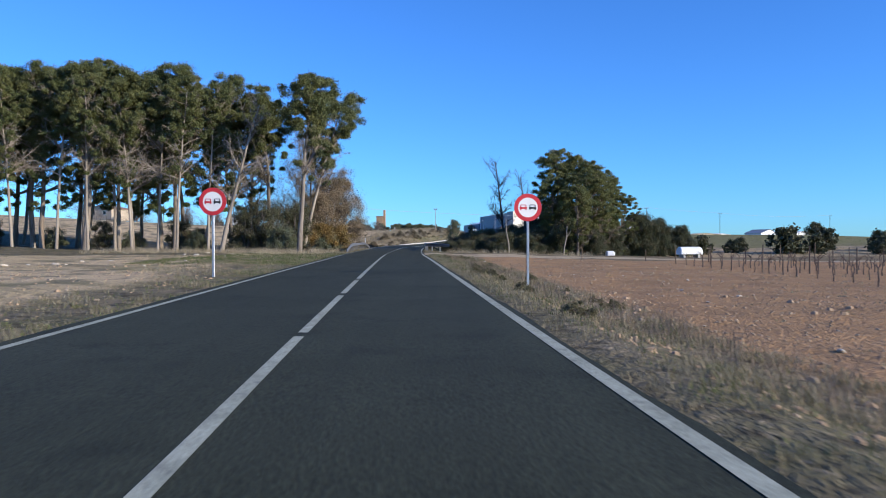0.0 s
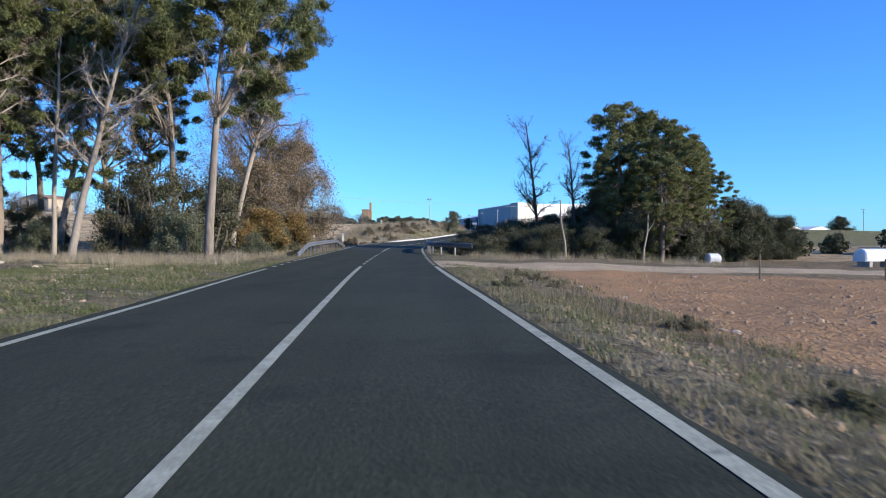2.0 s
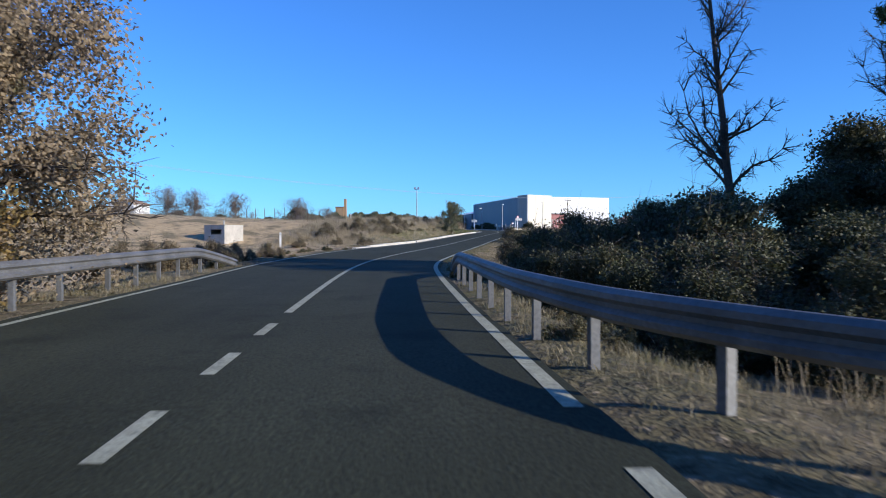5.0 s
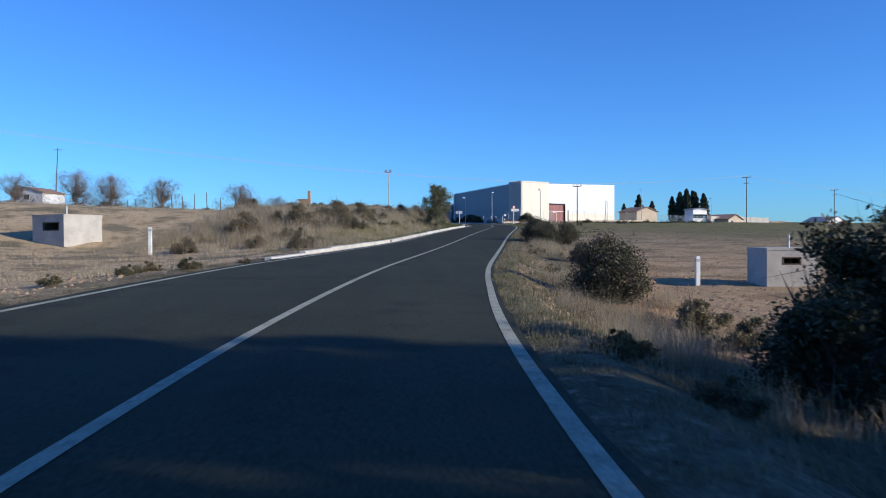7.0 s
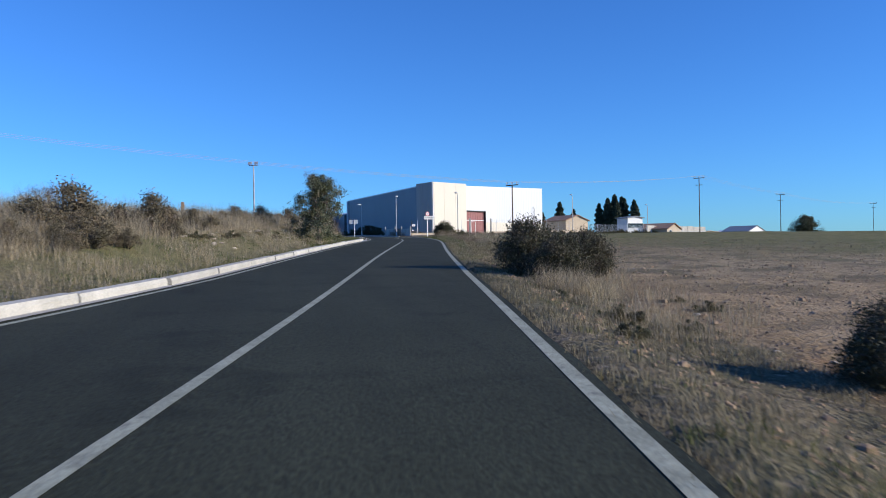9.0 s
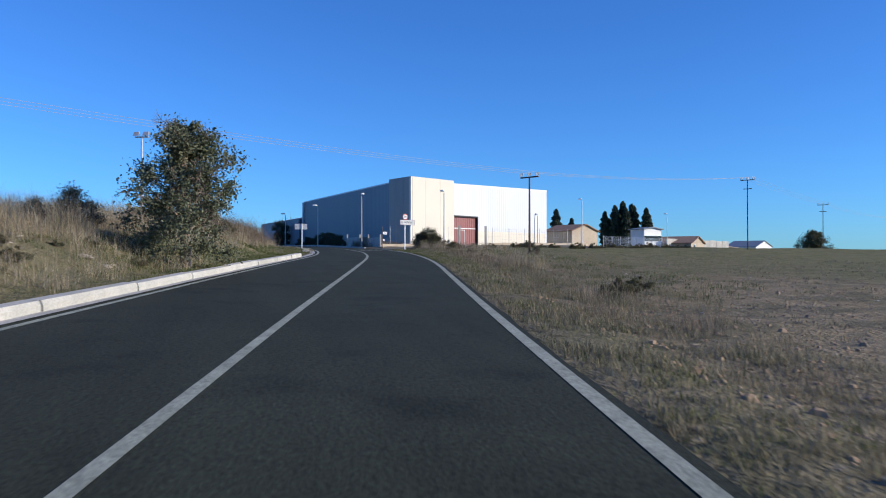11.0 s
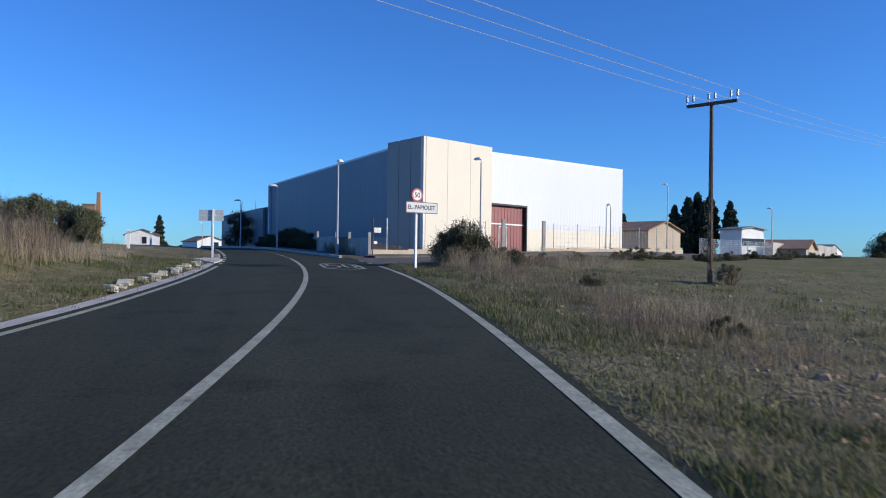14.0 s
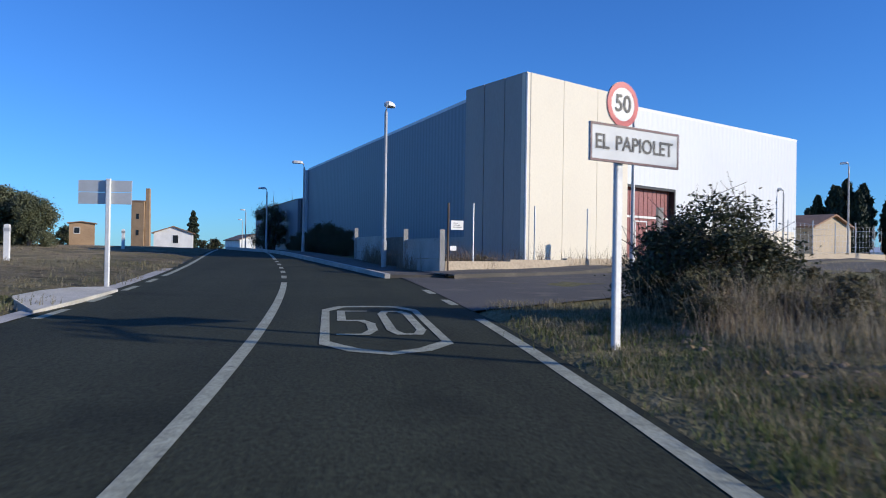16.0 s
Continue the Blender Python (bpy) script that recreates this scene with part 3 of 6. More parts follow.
for a, b in ((-60, 9.5), (9.9, 16.3), (16.9, 22.2), (23.0, 60.9), (86, 222.5), (236, 420)):
    stripe(a, b, "c")
for k in range(9):
    stripe(63.0 + 2.55 * k, 64.2 + 2.55 * k, "c", name="dash")
for k in range(5):
    stripe(224.0 + 2.4 * k, 225.1 + 2.4 * k, "c", name="dash")
stripe(-60, 60.6, "r", 0.15), stripe(79.5, 215.3, "r", 0.15), stripe(246, 420, "r")
for k in range(7):
    stripe(62.2 + 2.45 * k, 63.4 + 2.45 * k, "r", 0.15, "dash")
for k in range(2):
    stripe(217.3 + 2.3 * k, 218.3 + 2.3 * k, "r", 0.15, "dash")
stripe(-60, 59.0, "l"), stripe(68.6, 214.0, "l"), stripe(224.5, 420, "l")
for k in range(4):
    stripe(60.4 + 2.2 * k, 61.6 + 2.2 * k, "l", name="dash")
    stripe(215.3 + 2.3 * k, 216.5 + 2.3 * k, "l", name="dash")


def road_mark():
    """The speed figure in its rounded frame, painted on the lane."""
    y0, y1, x0, x1 = 212.2, 217.1, 0.72, 2.18
    g = Geo()

    def ring(inset):
        c = 0.25
        a0, a1, b0, b1 = x0 + inset, x1 - inset, y0 + inset * 1.7, y1 - inset * 1.7
        return [(a0 + 0.3, b0 + 0.25), ((a0 + a1) / 2, b0), (a1 - 0.3, b0 + 0.25), (a1, b0 + 0.75), (a1, b1 - 0.6), (a1 - c, b1 - 0.05), ((a0 + a1) / 2, b1), (a0 + c, b1 - 0.05), (a0, b1 - 0.6), (a0, b0 + 0.75)]

    def lay(pts):
        return [Vector((axis_x(y) + u, y, deck(u, y) + 0.006)) for u, y in pts]

    o, i = lay(ring(0)), lay(ring(0.11))
    n = len(o)
    g.add(o + i, [(k, (k + 1) % n, n + (k + 1) % n, n + k) for k in range(n)])
    part("frame", g, PAINT, road)

    def stroke(pts, w, closed=False):
        geo = Geo()
        for (ua, ya), (ub, yb) in zip(pts, pts[1:] + ([pts[0]] if closed else [])):
            d = Vector((ub - ua, yb - ya)).normalized()
            nrm = Vector((-d.y, d.x)) * w / 2
            e = d * w * 0.4
            geo.add(lay([(ua - e.x - nrm.x, ya - e.y - nrm.y), (ub + e.x - nrm.x, yb + e.y - nrm.y), (ub + e.x + nrm.x, yb + e.y + nrm.y), (ua - e.x + nrm.x, ya - e.y + nrm.y)]), [(0, 1, 2, 3)])
        return geo

    part("figure", stroke([(1.34, 216.3), (1.0, 216.3), (0.98, 215.1), (1.24, 215.1), (1.35, 214.75), (1.35, 214.1), (1.24, 213.7), (0.95, 213.7)], 0.12), PAINT, road)
    part("figure", stroke([(1.58, 214.1), (1.66, 213.72), (1.87, 213.72), (1.95, 214.1), (1.95, 215.9), (1.87, 216.27), (1.66, 216.27), (1.58, 215.9)], 0.12, True), PAINT, road)


road_mark()

# side street at the warehouse
FA = Vector((0.843, 0.538, 0))


def street():
    g = Geo()
    n, across = 30, 6
    for k in range(n + 1):
        d = k * 2.4 if k > 6 else k * k * 0.4
        w = min(1.0, d / 5.0)
        w = w * w * (3 - 2 * w)
        for i in range(across + 1):
            f = i / across
            y0 = 216.3 + 10.2 * f
            edge = Vector((axis_x(y0) + right_w(y0) + 0.1, y0, 0))
            inner = Vector((16.95, 217.3, 0)) + FA * d + Vector((-FA.y, FA.x, 0)) * 5.5 * f
            p = edge.lerp(inner, w)
            low = deck(p.x - axis_x(p.y), p.y) + 0.008
            g.v.append((p.x, p.y, low + (max(ground_z(p.x, p.y), low) + 0.03 - low) * w))
    m = across + 1
    g.f = [(k * m + i, (k + 1) * m + i, (k + 1) * m + i + 1, k * m + i + 1) for k in range(n) for i in range(across)]
    tagged(part("side_street", g, SIDE_ASPHALT), "worn pale grey asphalt side street beside the warehouse", "street", kind="structure")


street()

# kerb stones on the bend and the gutter
kerb = thing("kerb", "pale concrete kerb of single stones along the bend", "kerb", kind="structure")
kg = Geo().sweep([(-0.13, -0.15), (0.13, -0.15), (0.13, 0.10), (0.10, 0.17), (-0.13, 0.18)], [(Vector((0, -1.98, 0)), Vector((1, 0, 0)), Vector((0, 0, 1))), (Vector((0, 1.98, 0)), Vector((1, 0, 0)), Vector((0, 0, 1)))])
kerb_mesh = kg.mesh("kerb_stone", KERB)
y = 130.5
rk = random.Random(3)
while y < 193.5:
    u = -left_w(y) - 0.55
    p, q = near_road(y, u), near_road(y + 1, -left_w(y + 1) - 0.55)
    ob = part("kerb_stone", kerb_mesh, None, kerb)
    ang = math.degrees(math.atan2(-(q.x - p.x), q.y - p.y))
    ob.matrix_world = pose(p.x + rk.uniform(-.012, .012), p.y, p.z + rk.uniform(-.012, .012) - max(0.0, (136 - y) * .02), math.degrees(math.atan2(q.z - p.z, 1)), 0, ang + rk.uniform(-.6, .6))
    y += 4.0 * math.cos(radians(ang))
gutter = part("gutter", ribbon("gutter", 128.5, 228, lambda y: -left_w(y) - 0.5, lambda y: -left_w(y) - 0.2, 0.012, CONCRETE), None)
tagged(gutter, "narrow concrete gutter beside the road", "gutter", kind="structure")


# ---- the warehouse ----
A, B, C, D, E = Vector((21.48, 232.8, 0)), Vector((27.1, 236.2, 0)), Vector((42.25, 245.65, 0)), Vector((19.93, 236.65, 0)), Vector((13.2, 268.0, 0))
WZ, TALL, LOW = 5.0, 12.28, 11.9


def wall_between(g, p, q, z0, z1, out, depth):
    """A slab with its outer face on the line p-q."""
    n = out * depth
    vs = [Vector((a.x, a.y, z)) - (n if k else Vector()) for k in (0, 1) for z in (z0, z1) for a in (p, q)]
    g.add(vs, [(0, 1, 3, 2), (4, 6, 7, 5), (0, 2, 6, 4), (1, 5, 7, 3), (2, 3, 7, 6), (0, 4, 5, 1)])


def corrugated(g, p, q, z0, z1, out, pitch=0.4, deep=0.012):
    """Trapezoid steel sheeting."""
    d = q - p
    L = d.length
    d = d / L
    n = int(L / pitch)
    pts = []
    for k in range(n):
        s = L * k / n
        w = L / n
        pts += [(s, 0), (s + w * 0.35, 0), (s + w * 0.5, deep), (s + w * 0.85, deep)]
    pts.append((L, 0))
    lo = [p + d * s + out * o + Vector((0, 0, z0)) for s, o in pts]
    hi = [p + d * s + out * o + Vector((0, 0, z1)) for s, o in pts]
    m = len(pts)
    g.add(lo + hi, [(k, k + 1, m + k + 1, m + k) for k in range(m - 1)])


def warehouse():
    w = thing("warehouse", "large warehouse with white steel and cream concrete walls", "warehouse", (0, 0, 0))
    of = Vector((0.538, -0.843, 0))
    os = Vector((-0.971, -0.239, 0))
    oa = Vector((-0.93, -0.37, 0))
    # cream corner block: panels with open joints
    for k in range(3):
        p, q = A.lerp(B, k / 3), A.lerp(B, (k + 1) / 3)
        e = (q - p).normalized() * 0.012
        g = Geo()
        wall_between(g, p + e, q - e, WZ, TALL, of, 0.25)
        part("panel", g, CREAM, w, "cream precast concrete panel")
    # same block, side away from the sun: shade painted as a greyer panel
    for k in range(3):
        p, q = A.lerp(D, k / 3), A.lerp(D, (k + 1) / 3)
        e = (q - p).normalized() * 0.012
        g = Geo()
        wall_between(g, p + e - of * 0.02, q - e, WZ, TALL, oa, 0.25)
        part("panel", g, SHADE_TONE_PANEL, w, "precast concrete panel toned grey for its shaded side")
    g = Geo()
    wall_between(g, D + Vector((0.25, 0.1, 0)), B - of * 0.3 + Vector((-0.3, 0.1, 0)), WZ, TALL - 0.02, -oa, 0.2)
    wall_between(g, B - of * 0.26, B - of * 4.0, WZ, TALL, FA, 0.2)
    part("back_panel", g, SHADE_TONE_PANEL, w)
    g = Geo()
    g.tube([A + of * 0.08 + oa * 0.06 + Vector((0, 0, WZ)), A + of * 0.08 + oa * 0.06 + Vector((0, 0, TALL - 0.1))], 0.05, 8)
    part("downpipe", g, WHITE, w, "white downpipe on the corner")
    # long front
    back = of * -0.35
    P, Q = B + back, C + back
    d = (Q - P).normalized()

    def rise(geo):
        """The eaves climb gently along the front."""
        geo.v = [(x, y, z + 0.42 * max(0.0, (Vector((x, y, 0)) - P).dot(d)) / 19.3 * (z > 11)) for x, y, z in geo.v]

    dl, dr, dt = P + d * 0.05, P + d * 4.4, 8.42
    g = Geo()
    corrugated(g, P + d * 4.5, Q, 6.9, LOW, of)
    corrugated(g, P, P + d * 4.5, dt + 0.12, LOW, of)
    wall_between(g, P - of * 0.02, Q - of * 0.02, dt + 0.12, LOW - 0.02, of, 0.2)
    rise(g)
    part("cladding", g, CLADDING, w, "white ribbed steel cladding")
    g = Geo()
    wall_between(g, P + d * 4.5, Q, WZ - 0.3, 6.9, of, 0.22)
    part("plinth", g, CREAM, w, "pale concrete plinth wall")
    g = Geo()
    wall_between(g, P - d * 0.0, Q + d * 0.05, LOW, LOW + 0.14, of, 0.45)
    rise(g)
    part("coping", g, WHITE, w)
    g = Geo()
    wall_between(g, dl - of * 0.3, dr - of * 0.3, 5.15, dt, of, 0.08)
    door = part("door", g, MAROON, w, "tall maroon sliding steel door")
    for k in range(1, 12):
        gg = Geo()
        p = dl.lerp(dr, k / 12) - of * 0.3
        gg.box((-0.012, 0, 5.2), (0.012, 0.02, dt - 0.02), Matrix.Translation(p) @ Matrix.Rotation(math.atan2(FA.y, FA.x), 4, "Z") @ Matrix.Translation((0, -0.02, 0)))
        part("rib", gg, MAROON, door)
    gg = Geo()
    wall_between(gg, dl - of * 0.26, dr - of * 0.26, 7.08, 7.18, of, 0.03)
    part("rail", gg, WHITE, door, "white horizontal rail")
    gg = Geo()
    for a, b, z0, z1 in ((1.5, 1.56, 5.2, 6.95), (2.4, 2.46, 5.2, 6.95), (1.5, 2.46, 6.9, 6.96)):
        wall_between(gg, dl + d * a - of * 0.27, dl + d * b - of * 0.27, z0, z1, of, 0.02)
    part("wicket_frame", gg, WHITE, door)
    g = Geo()
    wall_between(g, dr - of * 0.01, dr + d * 0.1 - of * 0.01, 5.0, dt + 0.12, of, 0.3)
    wall_between(g, dl, dr, dt, dt + 0.12, of, 0.3)
    part("door_frame", g, SIGN_BLACK, w, "dark steel door frame")
    # long shaded side, with the shade put into the wall colours
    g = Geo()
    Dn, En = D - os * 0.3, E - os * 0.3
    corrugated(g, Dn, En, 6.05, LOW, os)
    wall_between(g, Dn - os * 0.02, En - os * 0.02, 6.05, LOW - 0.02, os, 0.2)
    part("cladding", g, SHADE_TONE_CLAD, w, "ribbed steel cladding coloured blue-grey for its shade")
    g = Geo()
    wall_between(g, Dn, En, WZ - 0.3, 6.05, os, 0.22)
    part("plinth", g, SHADE_TONE_PANEL, w, "concrete plinth wall toned grey for its shaded side")
    g = Geo()
    wall_between(g, Dn, En, LOW, LOW + 0.14, os, 0.45)
    part("coping", g, WHITE, w)
    # roof, right and back walls
    F = C + (E - D)
    g = Geo()
    wall_between(g, C + back, F, WZ - 0.5, LOW, FA, 0.2)
    wall_between(g, F, E, WZ - 0.5, LOW, -of, 0.2)
    part("rear_wall", g, CLADDING, w)
    g = Geo()
    g.add([Vector((p.x, p.y, z)) for z in (LOW - 0.3, LOW - 0.15) for p in (P - of * 0.1, Q - of * 0.1, F - FA * 0.2, E - os * 0.5, D - os * 0.5)],
          [(0, 1, 2, 3, 4), (9, 8, 7, 6, 5), (0, 5, 6, 1), (1, 6, 7, 2), (2, 7, 8, 3), (3, 8, 9, 4), (4, 9, 5, 0)])
    part("roof", g, CLADDING, w)
    g = Geo()
    g.add([Vector((p.x, p.y, TALL - 0.3)) for p in (A, B, B - of * 4, D)], [(0, 1, 2, 3)])
    part("parapet_roof", g, CLADDING, w)
    # lower annexe behind
    w2 = thing("annexe_building", "lower pale grey industrial hall behind the warehouse", "building")
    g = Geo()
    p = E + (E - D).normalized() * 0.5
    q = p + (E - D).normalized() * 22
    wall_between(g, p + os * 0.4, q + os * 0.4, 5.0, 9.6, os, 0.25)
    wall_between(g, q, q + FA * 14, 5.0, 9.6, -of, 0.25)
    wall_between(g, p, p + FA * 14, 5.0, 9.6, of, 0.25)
    # shade-toned colour, as on the warehouse's long side
    part("wall", g, SHADE_TONE_CLAD, w2)
    g = Geo()
    up = Vector((0, 0, 1))
    r0, r1 = p + os * 0.5 + up * 9.6, q + os * 0.5 + up * 9.6
    m0, m1 = p + FA * 7 + up * 11.0, q + FA * 7 + up * 11.0
    e0, e1 = p + FA * 14 + up * 9.6, q + FA * 14 + up * 9.6
    g.add([r0, r1, m1, m0, e0, e1], [(0, 1, 2, 3), (3, 2, 5, 4), (0, 3, 4), (1, 5, 2)])
    part("roof", g, CLADDING, w2)


warehouse()


# ---- posts, signs and lamps ----
def disc(g, r, y, n=40, thick=0.012, r_in=0.0):
    vs, fs = [], []
    for yy in (y, y + thick):
        for rr in ((r, r_in) if r_in else (r,)):
            vs += [(rr * math.cos(2 * math.pi * k / n), yy, rr * math.sin(2 * math.pi * k / n)) for k in range(n)]
    if r_in:
        for k in range(n):
            m = (k + 1) % n
            fs += [(k, m, n + m, n + k), (2 * n + k, 3 * n + k, 3 * n + m, 2 * n + m), (k, 2 * n + k, 2 * n + m, m), (n + k, n + m, 3 * n + m, 3 * n + k)]
    else:
        fs += [tuple(range(n)), tuple(reversed(range(n, 2 * n)))] + [(k, n + k, n + (k + 1) % n, (k + 1) % n) for k in range(n)]
    return g.add(vs, fs)


def car_symbol(x0, s=0.15):
    """A car seen from the front: body, window pillars, roof and two wheels."""
    g = Geo()
    for a, b, c, d in ((-1, 1, -.4, .12), (-.86, -.62, .12, .62), (.62, .86, .12, .62), (-.8, .8, .62, .8), (-.9, -.55, -.72, -.4), (.55, .9, -.72, -.4)):
        g.box((x0 + a * s, 0, c * s), (x0 + b * s, 0.004, d * s))
    return g


def post_tube(h, w=0.08, d=0.05, z0=-0.4):
    g = Geo()
    b = 0.012
    prof = [(-w / 2 + b, -d / 2), (w / 2 - b, -d / 2), (w / 2, -d / 2 + b), (w / 2, d / 2 - b), (w / 2 - b, d / 2), (-w / 2 + b, d / 2), (-w / 2, d / 2 - b), (-w / 2, -d / 2 + b)]
    return g.sweep(prof, [(Vector((0, 0, z)), Vector((1, 0, 0)), Vector((0, 1, 0))) for z in (z0, h)])


def no_overtaking(at, top, rz=0.0):
    """Round red-rimmed sign with two car shapes on a post; its face looks to -y."""
    s = thing("road_sign", "round red and white no overtaking sign on a grey steel post", "road sign", at, rz, "no overtaking signs")
    h = top - at[2]
    part("post", post_tube(h - 0.05), STEEL, s, "galvanised steel post")
    c = h - 0.45
    face = Geo()
    disc(face, 0.45, -0.05)
    plate = part("plate", face, POLE_GREY, s)
    rim = part("rim", disc(Geo(), 0.448, -0.056, r_in=0.32, thick=0.006), SIGN_RED, plate, "red rim")
    white = part("face", disc(Geo(), 0.32, -0.055, thick=0.005), SIGN_WHITE, plate, "white sign face")
    left = part("car_symbol", car_symbol(-0.15, 0.115), SIGN_RED, plate, "red car symbol")
    right = part("car_symbol", car_symbol(0.15, 0.115), SIGN_BLACK, plate, "black car symbol")
    left.location.y = right.location.y = -0.062
    plate.location.z = c
    for z in (-0.15, 0.15):
        clampg = Geo().box((-0.06, -0.04, c + z - 0.02), (0.06, 0.04, c + z + 0.02))
        part("clamp", clampg, STEEL, s)
    return s


no_overtaking((2.77, 24.9, ground_z(2.77, 24.9)), 2.97, 3)
no_overtaking((-7.4, 24.8, ground_z(-7.4, 24.8)), 3.2, -3)


def letters(text, size, mat, parent, at, name="lettering", label=""):
    cu = bpy.data.curves.new(name, "FONT")
    cu.body, cu.size, cu.align_x, cu.align_y, cu.extrude = text, size, "CENTER", "CENTER", 0.002
    cu.offset = 0.004 * size / 0.3
    ob = new(name, cu)
    dg = bpy.context.evaluated_depsgraph_get()
    me = bpy.data.meshes.new_from_object(ob.evaluated_get(dg))
    bpy.data.objects.remove(ob)
    me.materials.clear()
    me.materials.append(mat)
    o = part(name, me, mat, parent, label)
    o.matrix_basis = pose(*at, 90, 0, 0)
    return o


def town_sign():
    base = (16.45, 212.25, ground_z(16.45, 212.25))
    s = thing("town_sign", "white town name sign under a round speed limit sign", "road sign", base, 25)
    h = 7.2 - base[2]
    part("post", post_tube(h - 0.1, 0.1, 0.06), WHITE, s, "pale steel post")
    zc = 6.46 - base[2]
    ox, hw, hh = 0.2, 0.69, 0.195
    g = Geo().box((ox - hw, -0.07, zc - hh), (ox + hw, -0.045, zc + hh))
    panel = part("panel", g, SIGN_GREY, s, "pale grey rectangular name panel")
    g = Geo()
    for a, b, c, d in ((-hw, hw, -hh, .024 - hh), (-hw, hw, hh - .024, hh), (-hw, .022 - hw, .024 - hh, hh - .024), (hw - .022, hw, .024 - hh, hh - .024)):
        g.box((ox + a, -0.075, zc + c), (ox + b, -0.069, zc + d))
    part("border", g, SIGN_BORDER, panel, "dark red border")
    letters("EL", 0.21, SIGN_BLACK, panel, (ox - 0.52, -0.074, zc), "word", "black lettering")
    letters("PAPIOLET", 0.21, SIGN_BLACK, panel, (ox + 0.13, -0.074, zc), "word", "black lettering")
    zr = 6.88 - base[2]
    r = 0.235
    plate = part("plate", disc(Geo(), r, -0.05), POLE_GREY, s)
    part("rim", disc(Geo(), r - 0.002, -0.057, r_in=r * 0.74, thick=0.007), SIGN_RED, plate, "red rim")
    part("face", disc(Geo(), r * 0.74, -0.055, thick=0.005), SIGN_WHITE, plate, "white sign face")
    letters("50", 0.25, SIGN_BLACK, plate, (0, -0.06, 0), "number", "black numerals")
    plate.location.z = zr
    return s


town_sign()


def back_sign():
    base = (9.42, 220.8, ground_z(9.42, 220.8))
    s = thing("sign_back", "grey metal back of a town sign on a white post", "road sign", base, -8)
    h = 6.68 - base[2]
    part("post", post_tube(h, 0.09, 0.06), WHITE, s, "white steel post")
    for z0, z1 in ((h - 0.5, h - 0.27), (h - 0.26, h - 0.03)):
        part("panel", Geo().box((-0.6, 0.035, z0), (0.44, 0.06, z1)), SIGN_GREY, s, "grey aluminium panel back")
    return s


back_sign()


def marker(at, h=1.0):
    """White roadside marker post with a cap."""
    s = thing("marker_post", "white concrete roadside marker post", "marker post", at, 0, "white marker posts")
    g = Geo()
    pr = [(-.07, -.06), (.07, -.06), (.07, .06), (-.07, .06)]
    g.sweep(pr, [(Vector((0, 0, z)), Vector((1, 0, 0)) * k, Vector((0, 1, 0)) * k) for z, k in ((-.3, 1), (h - .04, 1), (h, .75))])
    part("post", g, WHITE, s)
    g = Geo()
    g.sweep([(-.08, -.07), (.08, -.07), (.08, .07), (-.08, .07)], [(Vector((0, 0, z)), Vector((1, 0, 0)), Vector((0, 1, 0))) for z in (h - .2, h - .1)])
    part("band", g, POLE_GREY, s)
    return s


def street_lamp(x, y, top, face, z=None):
    z = ground_z(x, y) if z is None else z
    s = thing("street_lamp", "slim grey steel street lamp with a flat white head", "street lamp", (x, y, z), face, "street lamps")
    h = top - z
    g = Geo()
    g.tube([(0, 0, -0.2), (0, 0, 0.9), (0, 0, 0.95), (0, 0, h - 0.3), (0.05, 0, h - 0.06), (0.16, 0, h)], [0.085, 0.085, 0.065, 0.05, 0.04, 0.035], 10)
    part("pole", g, POLE_GREY, s)
    g = Geo()
    pr = [(-.02, -.06), (.08, -.13), (.3, -.15), (.52, -.12), (.62, -.05), (.62, .05), (.52, .12), (.3, .15), (.08, .13), (-.02, .06)]
    vs = [(.1 + a * .85, b, h + z0) for z0 in (-.05, .04) for a, b in pr] + [(.1 + a * .7 + .05, b * .6, h + .09) for a, b in pr]
    n = len(pr)
    g.add(vs, [(k, (k + 1) % n, n + (k + 1) % n, n + k) for k in range(n)] + [(n + k, n + (k + 1) % n, 2 * n + (k + 1) % n, 2 * n + k) for k in range(n)] + [tuple(reversed(range(n))), tuple(range(2 * n, 3 * n))])
    head = part("head", g, WHITE, s, "white lamp head")
    part("glass", Geo().box((.2, -.08, h - .062), (.52, .08, h - .052)), LAMP_GLASS, head)
    return s


street_lamp(15.7, 228.6, 9.98, 65)
street_lamp(13.2, 245.5, 9.95, 180)
street_lamp(10.5, 262.8, 9.92, 180)
street_lamp(6.6, 296, 10.0, 180)
street_lamp(4.0, 325, 10.0, 180)
street_lamp(23.9, 228.5, 10.45, 110)
street_lamp(40.2, 244.4, 9.3, 110)


